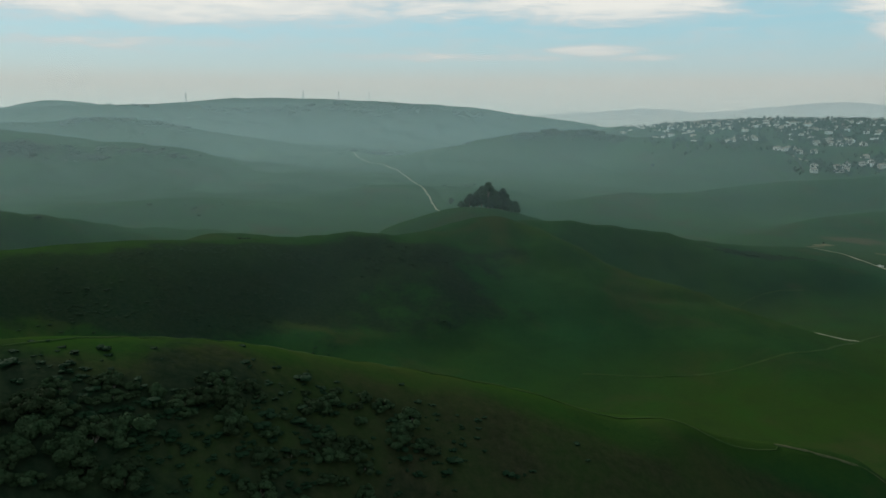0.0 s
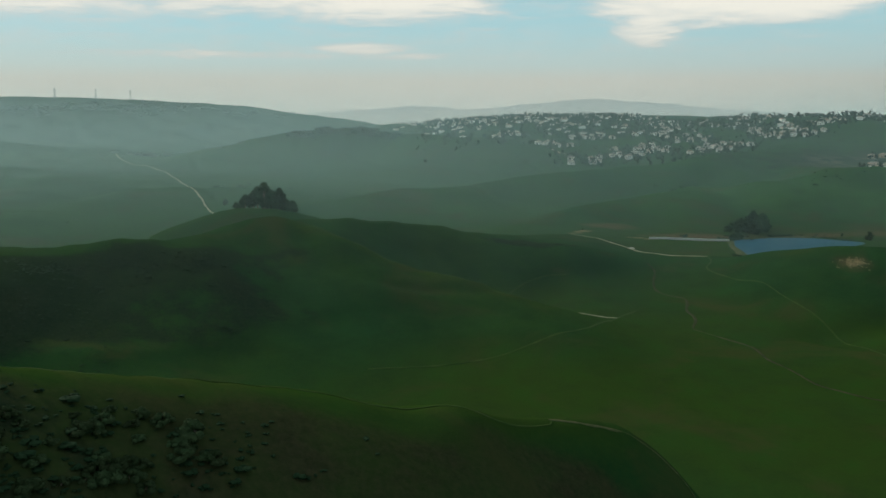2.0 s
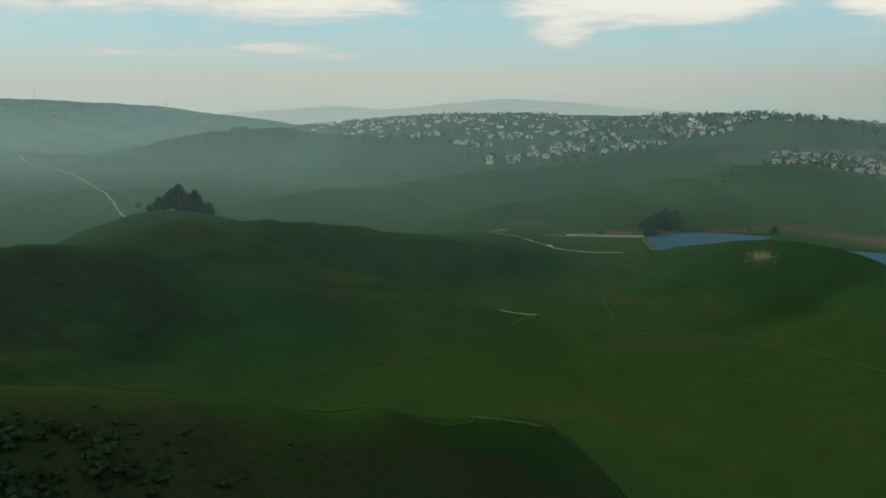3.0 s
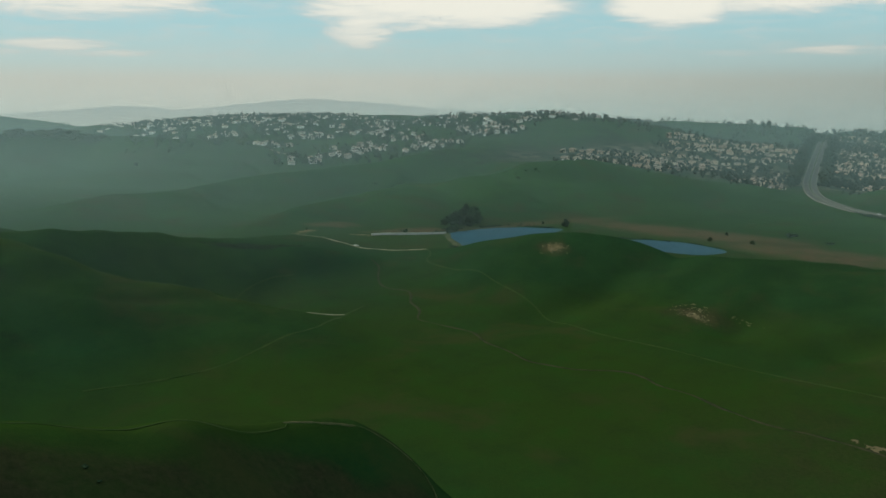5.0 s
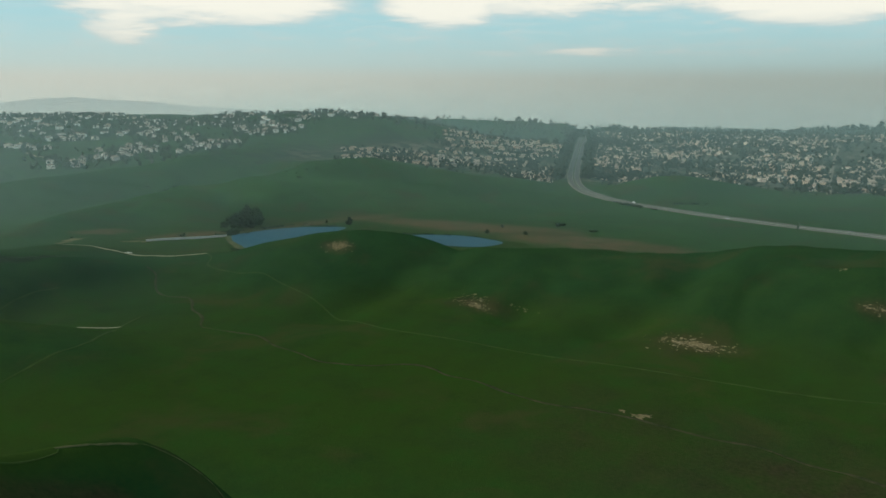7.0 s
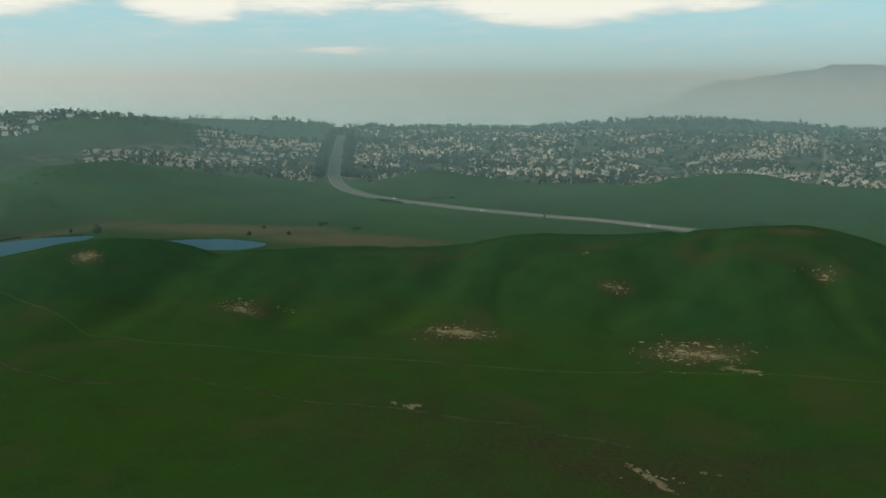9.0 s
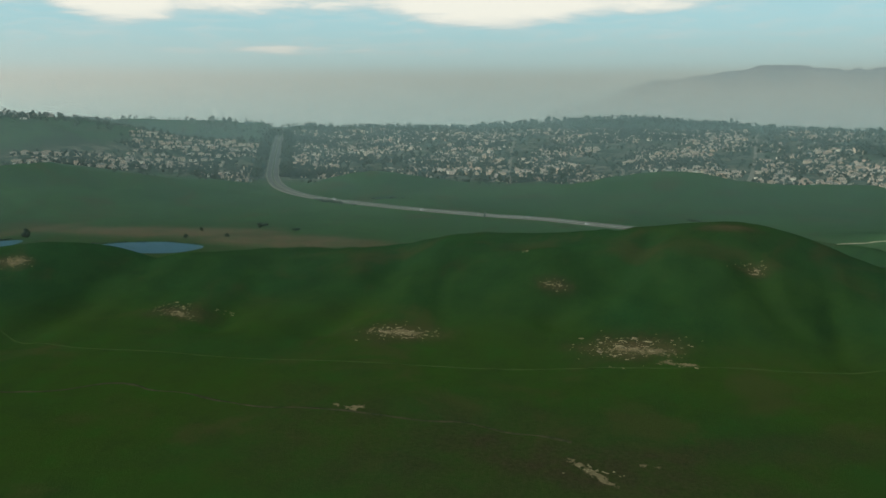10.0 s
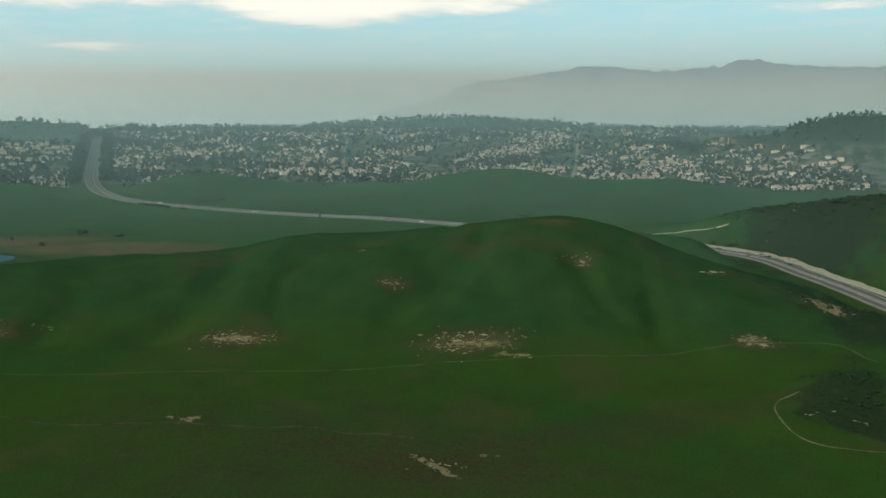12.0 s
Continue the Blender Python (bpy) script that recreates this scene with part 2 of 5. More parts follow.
# crest lines of the hills: x, y, height; then how far they reach to the left and right of their line
RIDGES = [
    # the near scrubby ridge
    ([(-150, 120, 108), (-70, 171, 103), (-36, 196, 98), (-4, 209, 88), (33, 217, 77), (62, 217, 66)], 46, 85),
    ([(90, 217, 53), (112, 217, 53), (136, 215, 49), (147, 209, 34), (150, 205, 16)], 24, 42),
    # the long middle hill and its spur
    ([(-260, 380, 76), (-179, 445, 71), (-72, 555, 62), (8, 589, 55), (70, 612, 50)], 120, 150),
    ([(70, 612, 50), (115, 629, 56), (162, 639, 57), (233, 649, 49), (290, 658, 34), (358, 658, 22), (395, 652, 5)], 120, 80),
    ([(112, 622, 57), (150, 591, 48), (183, 560, 36), (228, 522, 24), (268, 488, 7)], 28, 95),
    # the knob with the trees
    ([(46, 760, 34), (80, 785, 45), (118, 795, 49), (170, 790, 36)], 70, 60),
    # hills of the left valley
    ([(-760, 1600, 98), (-619, 1583, 92), (-518, 1566, 85), (-417, 1544, 76), (-316, 1517, 54), (-235, 1481, 28), (-100, 1430, 20)], 190, 240),
    ([(-900, 2100, 90), (-720, 2184, 94), (-596, 2221, 104), (-456, 2203, 80), (-248, 2185, 46), (-36, 2149, 24)], 200, 260),
    ([(-420, 700, 75), (-296, 743, 57), (-226, 819, 30), (-162, 834, 20)], 70, 80),
    ([(-1500, 2500, 130), (-1087, 2795, 121), (-857, 2874, 129), (-605, 2938, 131), (-334, 2981, 122), (-9, 2999, 139), (205, 2992, 134), (401, 2973, 109), (651, 2928, 87), (800, 2890, 40)], 300, 420),
    ([(-1800, 3200, 130), (-1377, 3541, 114), (-1204, 3603, 143), (-1024, 3659, 125), (-810, 3712, 131), (-585, 3754, 148), (-374, 3781, 156), (-11, 3799, 148), (235, 3792, 134), (507, 3765, 118), (720, 3720, 85)], 300, 350),
    # the hill at the valley's right and the hill that carries the upper town
    ([(142, 1894, 22), (254, 1882, 38), (340, 1869, 69), (473, 1891, 82), (609, 1905, 71), (696, 1767, 64)], 170, 150),
    ([(839, 2354, 76), (1081, 2253, 96), (1296, 2137, 100), (1554, 1957, 97), (1600, 1666, 105), (1640, 1465, 107), (1650, 1298, 84), (1700, 1132, 42)], 300, 260),
    # the green hill before the lower town
    ([(1022, 881, 50), (1088, 798, 35), (1145, 720, 10)], 170, 130),
    ([(475, 868, 12), (548, 908, 18), (620, 925, 23), (700, 943, 27), (770, 963, 30), (800, 930, 34), (858, 938, 36), (914, 945, 36), (965, 930, 39), (1022, 881, 50)], 55, 140),
    # its dark lower lobe above the pond
    ([(640, 880, 20), (690, 850, 15), (735, 800, 6)], 60, 60),
    # the long fold behind it, below the upper town
    ([(470, 1150, 22), (560, 1170, 30), (625, 1170, 35), (690, 1168, 38), (760, 1170, 42), (830, 1165, 46), (915, 1175, 51), (1000, 1215, 54), (1110, 1240, 57), (1290, 1330, 64), (1419, 1405, 70)], 55, 85),
    # low swells of the valley floor
    ([(312, 1084, 22), (351, 1111, 25), (387, 1124, 27), (440, 1090, 23)], 50, 70),
    ([(-60, 1180, 18), (40, 1215, 27), (120, 1230, 24)], 60, 80),
    ([(-330, 1050, 24), (-230, 1085, 28), (-140, 1075, 20)], 60, 80),
    # the hill with the rock outcrops
    ([(475, 590, 8), (510, 535, 18), (537, 493, 36), (555, 458, 35), (568, 408, 15), (587, 361, 27), (613, 293, 27), (628, 231, 33), (644, 143, 43), (647, 56, 50), (644, 15, 55), (639, -19, 60), (637, -53, 60), (632, -82, 47), (604, -139, 31), (540, -200, 12)], 75, 105),
    # the dark hill beyond the road cut
    ([(935, -200, 4), (863, -252, 35), (819, -290, 51), (781, -334, 62), (760, -420, 70)], 80, 90),
    # the low rise that hides the highway's bend
    ([(700, -205, 5), (745, -188, 12), (776, -166, 21), (815, -130, 20), (865, -60, 13), (890, 0, 6)], 26, 30),
    # mounds before the lower town
    ([(1285, 545, 14), (1313, 483, 27), (1350, 395, 15)], 60, 70),
    ([(1344, 150, 12), (1349, 19, 34), (1347, -87, 21), (1330, -257, 22)], 75, 85),
    # the wooded knoll over the lower town and the hill at its end
    ([(2841, 600, 44), (2867, 430, 60), (2892, 211, 75), (2899, -37, 62), (2894, -194, 46)], 130, 150),
    ([(1990, -430, 34), (1950, -560, 52), (1910, -640, 80), (1878, -700, 102), (1844, -773, 108), (1800, -1000, 110)], 150, 160),
    # the wooded rise behind both towns
    ([(2000, 1990, 84), (2124, 1827, 86), (2257, 1655, 83), (2374, 1485, 76), (2463, 1332, 67), (2520, 1220, 61), (2615, 1001, 48), (2675, 827, 42)], 120, 200),
    # the scrubby mound by the track
    ([(385, -135, 5), (420, -170, 11), (440, -215, 14)], 30, 30),
    # the rise under the edge of the lower town
    ([(1073, 1010, 46), (1150, 960, 38), (1250, 850, 18), (1340, 760, 6)], 150, 70),
]
# hollows that run down the slopes: line, depth, reach
SWALES = [
    ([(609, 209), (576, 207), (529, 208), (487, 215)], 7.0, 20),
    ([(618, 22), (579, 31), (563, 41), (545, 60), (523, 75)], 5.5, 12),
    ([(544, 408), (512, 404), (465, 398), (419, 395)], 6.0, 20),
    ([(187, 616), (218, 602), (255, 578), (284, 551)], 8.0, 26),
    ([(-25, 539), (-10, 496), (3, 456)], 5.0, 22),
    ([(600, -75), (560, -90), (520, -95), (490, -92)], 2.6, 18),
    ([(555, 300), (520, 290), (480, 285)], 4.0, 16),
    ([(80, 590), (95, 545), (110, 490)], 4.0, 20),
    ([(-150, 1530), (-190, 1400), (-200, 1280)], 12.0, 60),
    ([(-480, 1540), (-430, 1400), (-380, 1260)], 12.0, 60),
    ([(760, 955), (755, 900), (745, 840)], 7.0, 28),
    ([(880, 930), (865, 870), (850, 800)], 5.0, 26),
]
RIDGES = [(spline(pts, 4 if len(pts) > 2 else 2), wl, wr) for pts, wl, wr in RIDGES]

# ponds: centre x, y, the shore's points in order, water level
PONDS = [
    (636, 668, [(553, 634), (585, 626), (620, 624), (652, 632), (683, 641), (716, 653), (703, 676), (688, 694), (655, 709), (608, 713), (578, 690)], 3.0),
    (712, 508, [(704, 565), (728, 549), (744, 522), (747, 495), (737, 456), (712, 454), (694, 470), (686, 510), (692, 548)], 3.0),
]


# the highway's line and grade
ROAD = spline([(560, -285, 2), (601, -272, 2), (660, -262, 2), (720, -248, 2), (796, -225, 2), (880, -140, 1), (940, -50, 1), (973, 41, 1), (1021, 157, 1), (1040, 240, 1), (1074, 347, 1),
               (1096, 412, 2), (1135, 505, 3), (1225, 604, 4), (1381, 702, 5), (1605, 813, 11), (1919, 961, 26), (2196, 1091, 39), (2500, 1240, 44)], 4)


def shore_reach(p):
    """The shore as angles and distances from the pond's middle."""
    q = spline(p[2] + p[2][:1], 8)[:-1] - np.array(p[:2])
    ang, r = np.arctan2(q[:, 1], q[:, 0]), np.hypot(q[:, 0], q[:, 1])
    k = np.argsort(ang)
    return ang[k], r[k]


def pond_field(x, y, p):
    """Below 1 inside the water's edge."""
    ang, r = shore_reach(p)
    u, v = x - p[0], y - p[1]
    return np.hypot(u, v) / np.interp(np.arctan2(v, u), ang, r, period=2 * math.pi)


def base_height(x, y):
    d = np.hypot(x, y)
    z = 16 * smooth(y, 760, 1150) * smooth(-x, -620, -150)
    z = z + 44 * smooth(x, 1430, 2600) * smooth(-y, -1300, -900)
    u, v = 0.616 * x + 0.788 * y, 0.788 * x - 0.616 * y
    z = z + 93 * np.clip((u - 1390) / 1100, 0, 1) ** 0.66 * smooth(v, -800, -430) * smooth(-v, -620, -380)
    z = z - 84 * smooth(d, 2850, 3900)
    z = z + 14 * smooth(-x, -150, 80) * smooth(-y, -380, -150)
    return z


def height(x, y):
    x, y = np.asarray(x, float), np.asarray(y, float)
    b = base_height(x, y)
    tot, flank = np.zeros_like(x), np.zeros_like(x)
    # the gentle wander of the slopes
    wx = x + 9 * value_noise(x, y, 95, 3)
    wy = y + 9 * value_noise(x, y, 95, 4)
    for pts, wl, wr in RIDGES:
        reach = 3.0 * max(wl, wr)
        lo, hi = pts[:, :2].min(0) - reach, pts[:, :2].max(0) + reach
        inside = (x > lo[0]) & (x < hi[0]) & (y > lo[1]) & (y < hi[1])
        if not inside.any():
            continue
        px, py, pb = wx[inside], wy[inside], b[inside]
        best, near = np.zeros(px.shape), np.zeros(px.shape)
        for a, c in zip(pts[:-1], pts[1:]):
            ex, ey = c[0] - a[0], c[1] - a[1]
            n2 = ex * ex + ey * ey
            s = np.clip(((px - a[0]) * ex + (py - a[1]) * ey) / n2, 0, 1)
            qx, qy = px - a[0] - s * ex, py - a[1] - s * ey
            side = (ex * qy - ey * qx) / (np.sqrt(n2) * (np.hypot(qx, qy) + 6))
            w = wr + (wl - wr) * (0.5 + 0.5 * np.clip(side * 1.2, -1, 1))
            q = (qx * qx + qy * qy) / (w * w)
            k = np.exp(-q)
            best = np.maximum(best, np.maximum(a[2] + s * (c[2] - a[2]) - pb, 0) * k)
            near = np.maximum(near, k)
        tot[inside] += best ** 5
        flank[inside] = np.maximum(flank[inside], 4 * near * (1 - near) * np.clip(best / 20, 0, 1))
    z = b + tot ** 0.2
    rough = smooth(z, 2, 25)
    z = z + flank * (8.0 * value_noise(x, y, 105, 9) + 5.0 * value_noise(x, y, 48, 10) + 1.4 * value_noise(x, y, 17, 13))
    # swales and little spurs on the slopes
    z = z + (0.6 + 2.2 * rough) * value_noise(x, y, 66, 5) + 0.8 * rough * value_noise(x, y, 27, 6) - 2.2 * rough * smooth(-np.abs(value_noise(x, y, 120, 8)), -0.16, 0.0)
    # gullies down the face of the hill with the outcrops
    gully = smooth(-np.abs(value_noise(0.35 * x + 0.2 * y, y, 64, 21)), -0.5, 0.0)
    z = z - 3.0 * gully * flank * smooth(x, 440, 500) * smooth(-x, -720, -640) * smooth(y, -260, -160) * smooth(-y, -560, -460)
    for pts, deep, w in SWALES:
        p = np.array(pts, float)
        lo, hi = p.min(0) - 3 * w, p.max(0) + 3 * w
        near = (x > lo[0]) & (x < hi[0]) & (y > lo[1]) & (y < hi[1])
        if near.any():
            q = np.min([(wx[near] - a[0] - t * (b[0] - a[0])) ** 2 + (wy[near] - a[1] - t * (b[1] - a[1])) ** 2
                        for a, b in zip(p[:-1], p[1:]) for t in np.linspace(0, 1, 7)], axis=0)
            z[near] -= deep * np.exp(-q / (w * w))
    # the graded bed of the highway
    near = (x > 560) & (y < 1300) & (y > -320) & (z < 80)
    if near.any():
        px, py = x[near], y[near]
        best, grade = np.full(px.shape, 1e9), np.zeros(px.shape)
        for a, c in zip(ROAD[:-1], ROAD[1:]):
            ex, ey = c[0] - a[0], c[1] - a[1]
            s = np.clip(((px - a[0]) * ex + (py - a[1]) * ey) / (ex * ex + ey * ey), 0, 1)
            d = np.hypot(px - a[0] - s * ex, py - a[1] - s * ey)
            grade = np.where(d < best, a[2] + s * (c[2] - a[2]), grade)
            best = np.minimum(best, d)
        w = smooth(-best, -62, -20)
        z[near] = z[near] * (1 - w) + grade * w
    for p in PONDS:
        f = pond_field(x, y, p)
        k = smooth(-f, -1.6, -1.0)
        bed = p[3] + np.where(f < 1, -1.5 * smooth(-f, -1.0, -0.75), 1.2 * smooth(f, 1.0, 1.6))
        z = np.where(f < 1.6, np.where(f < 1.15, np.minimum(z * (1 - k) + bed * k, bed + 60 * (f > 1.0)), z * (1 - k) + bed * k), z)
    return z


def height_at(x, y):
    return float(height(np.array([x]), np.array([y]))[0])


def blob(x, y, cx, cy, a, b, turn=0.0, soft=0.5):
    """1 in the middle of an oval patch, 0 outside, with a ragged edge."""
    c, s = math.cos(radians(turn)), math.sin(radians(turn))
    u, v = (x - cx) * c + (y - cy) * s, -(x - cx) * s + (y - cy) * c
    r = np.hypot(u / a, v / b) + 0.22 * value_noise(x, y, (a + b) / 3, 11) + 0.16 * value_noise(x, y, (a + b) / 9, 12)
    return 1 - smooth(r, 1 - soft, 1 + soft)


def ground_cover(x, y, z):
    """Where dry stems, scrub and bare soil lie, and where light and haze tint the grass."""
    # dead reeds round the ponds, dry grass on the near ridge, scrapes on the slopes
    reeds = blob(x, y, 822, 560, 130, 34, -78) + blob(x, y, 800, 400, 110, 34, -84) + 0.5 * blob(x, y, 745, 705, 110, 13, -12) + 0.6 * blob(x, y, 690, 712, 60, 9, -5) + 0.8 * blob(x, y, 515, 815, 28, 14, -25) + 1.4 * blob(x, y, 578, 740, 52, 12, -22)
    crest = np.interp(x, [-150, -70, -36, -4, 33, 75, 114, 142, 166], [120, 171, 196, 209, 217, 217, 217, 213, 200])
    # near ridge's viewer side: dry ground, darkened in colour for its backlit shade
    face = smooth(crest - y + 5 * value_noise(x, y, 14, 14), 7, 17) * smooth(-x, -185, -160) * smooth(np.hypot(x, y), 25, 60)
    for cx, cy, a, b in ((487, 163, 24, 9), (481, 22, 28, 10), (482, 316, 15, 6), (504, 466, 11, 7), (571, -50, 10, 4), (549, 78, 9, 4), (622, -34, 18, 5), (486, -144, 12, 6), (545, -205, 16, 12)):
        reeds = reeds + 0.5 * blob(x, y, cx, cy, b, a, 4)
    dry = face * (0.85 + 0.3 * value_noise(x, y, 25, 15)) + 0.5 * blob(x, y, 330, 90, 120, 60, 80)
    dry = dry + 0.8 * blob(x, y, 440, 700, 16, 8) + 0.5 * blob(x, y, 330, 20, 60, 18, 80) + 0.45 * blob(x, y, 375, -60, 90, 14, -70)
    for cx, cy, a, b in ((484, 316, 24, 12), (504, 466, 16, 9), (487, 163, 34, 16), (481, 22, 36, 18), (571, -50, 14, 7), (549, 78, 14, 8), (622, -34, 22, 8), (486, -144, 18, 10), (1150, -60, 40, 14), (1120, 60, 30, 9)):
        dry = dry + 0.7 * blob(x, y, cx, cy, b, a, 8)
    scrub = 0.6 * blob(x, y, -60, 150, 75, 36, 25) + 0.95 * blob(x, y, 850, -320, 170, 85, -40) + 1.0 * blob(x, y, -10, 525, 110, 26, 16)
    scrub = scrub + 1.0 * blob(x, y, -105, 440, 110, 44, 35) + 0.7 * blob(x, y, 20, 480, 90, 30, 10) + 0.8 * blob(x, y, 330, 640, 60, 14, 5) + 0.85 * blob(x, y, 400, -168, 38, 34) + 0.7 * blob(x, y, 520, -225, 60, 40)
    scrub = scrub + 0.55 * blob(x, y, -560, 1430, 170, 60, 10) + 0.5 * blob(x, y, 600, -190, 60, 40) + 0.5 * blob(x, y, 1180, 430, 60, 18, -60)
    scrub = scrub + 0.5 * smooth(y, 2200, 2900) + 0.55 * blob(x, y, 470, 1850, 240, 60)
    # trampled, planted ground under the towns
    u, v = 0.616 * x + 0.788 * y, 0.788 * x - 0.616 * y
    town = smooth(np.hypot(x, y), 1470, 1540) * smooth(x, 1000, 1200) * smooth(-y, -1250, -1100)
    scrub = scrub + 0.75 * town + 0.45 * smooth(u, 1420, 1520) * smooth(v, -640, -500) * smooth(-v, -480, -420)
    paved = town * smooth(-z, -62, -48) * (0.55 + 0.5 * value_noise(x, y, 60, 16)) * smooth(-np.hypot(x, y), -2700, -2500)
    bare = 0.0 * x
    for cx, cy, a, b, turn in ((486, 162, 20, 4, 88), (479, 20, 24, 4, 88), (466, -4, 16, 1.6, 86), (480, 316, 12, 3, 80), (326, 29, 17, 2.4, 46), (369, 151, 8, 1.4, 95), (338, 8, 10, 0.7, 100), (259, 141, 9, 2.5, 60),
                               (505, 750, 26, 4, -22), (565, 726, 26, 4, -22), (462, 790, 24, 7, 20), (366, 149, 5, 1.2, 70), (486, -144, 10, 5, 80), (545, -205, 14, 9, 0), (504, 466, 9, 5, 60)):
        bare = bare + blob(x, y, cx, cy, a, b, turn)
    # valley floor greener; floor and hilltops coloured brighter to stand for light
    lit_turf = smooth(-z, -16, -3) * (1 - 0.15 * smooth(np.hypot(x, y), 700, 1100)) + 0.5 * smooth(z, 46, 60) * smooth(-y, -700, -500)
    # turf coloured brighter, as if sunlit, along the crest of the near ridge
    lit_turf = lit_turf + 0.8 * smooth(-np.abs(y - crest - 5), -15, -2) * smooth(-x, -165, -130) * smooth(y, 90, 130)
    # the spur's lit edge, put into the turf colour as well
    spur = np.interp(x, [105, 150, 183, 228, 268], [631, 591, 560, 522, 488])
    lit_turf = lit_turf + 0.9 * smooth(-np.abs(y - spur + 5), -20, -4) * smooth(x, 100, 125) * smooth(-x, -275, -250)
    # paler green for haze in the far valley and on low hills before town
    meadow = 0.7 * smooth(y, 680, 900) * smooth(-np.hypot(x, y), -2500, -1900) + 0.8 * smooth(x, 690, 860) * smooth(-np.hypot(x, y), -1500, -1400) * (1 - 0.5 * blob(x, y, 850, -320, 190, 95, -40))
    return {"dry": np.clip(dry, 0, 1), "scrub": np.clip(scrub, 0, 1), "bare": np.clip(bare, 0, 1), "reeds": np.clip(reeds, 0, 1), "lit_turf": np.clip(lit_turf, 0, 1), "paved": np.clip(paved, 0, 1), "meadow": np.clip(meadow, 0, 1)}


def build_ground():
    ang = np.radians(np.concatenate([np.arange(-27, 119, 0.21), np.arange(119, 333, 1.5)]))
    turns, rings = len(ang), 600
    rad = 12 * (4960 / 12) ** np.linspace(0, 1, rings)
    R, A = np.meshgrid(rad, ang, indexing="ij")
    x, y = (R * np.sin(A)).ravel(), (R * np.cos(A)).ravel()
    z = height(x, y)
    x, y, z = np.append(x, 0), np.append(y, 0), np.append(z, z[:turns].mean())
    i, j = np.meshgrid(np.arange(rings - 1), np.arange(turns), indexing="ij")
    k = (j + 1) % turns
    quads = np.stack([i * turns + j, i * turns + k, (i + 1) * turns + k, (i + 1) * turns + j], -1).reshape(-1, 4)
    fan = np.stack([np.full(turns, len(x) - 1), (np.arange(turns) + 1) % turns, np.arange(turns)], -1)
    me = bpy.data.meshes.new("ground")
    me.vertices.add(len(x))
    me.vertices.foreach_set("co", np.stack([x, y, z], 1).astype(np.float32).ravel())
    loops = np.concatenate([quads[:, ::-1].ravel(), fan[:, ::-1].ravel()]).astype(np.int32)
    me.loops.add(len(loops))
    me.loops.foreach_set("vertex_index", loops)
    starts = np.concatenate([np.arange(len(quads)) * 4, len(quads) * 4 + np.arange(turns) * 3]).astype(np.int32)
    me.polygons.add(len(starts))
    me.polygons.foreach_set("loop_start", starts)
    me.update(calc_edges=True)
    me.polygons.foreach_set("use_smooth", np.ones(len(starts), bool))
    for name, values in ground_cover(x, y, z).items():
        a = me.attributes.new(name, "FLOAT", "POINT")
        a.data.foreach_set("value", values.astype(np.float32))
    me.materials.append(GRASS)
    ob = new("ground", me)
    return tagged(ob, "rolling green grass hills with dry and scrubby patches", "ground", kind="structure")


GROUND = build_ground()


# ---------------------------------------------------------------- water


def make_water():
    w = Mat("pond_water", 0.3, spec=0.04)
    w.bsdf.inputs["IOR"].default_value = 1.10
    # the sky's reflection is mostly put into this blue base colour
    w.colour(w.mix(w.noise(25), (0.014, 0.058, 0.084), (0.019, 0.067, 0.094)))
    w.bump(w.noise(1.2, 4), 0.25, 0.08)
    return w.m


WATER = make_water()


def build_pond(p):
    bm = bmesh.new()
    ang, r = shore_reach(p)
    bm.faces.new([bm.verts.new((p[0] + 1.03 * d * math.cos(a), p[1] + 1.03 * d * math.sin(a), p[3])) for a, d in zip(ang, r)])
    me = bpy.data.meshes.new("pond")
    bm.to_mesh(me)
    me.materials.append(WATER)
    return tagged(new("pond", me), "still pond tinted with the sky's blue", "pond", "ponds", "structure")


for p in PONDS:
    build_pond(p)


# ---------------------------------------------------------------- the hazy air in the valley


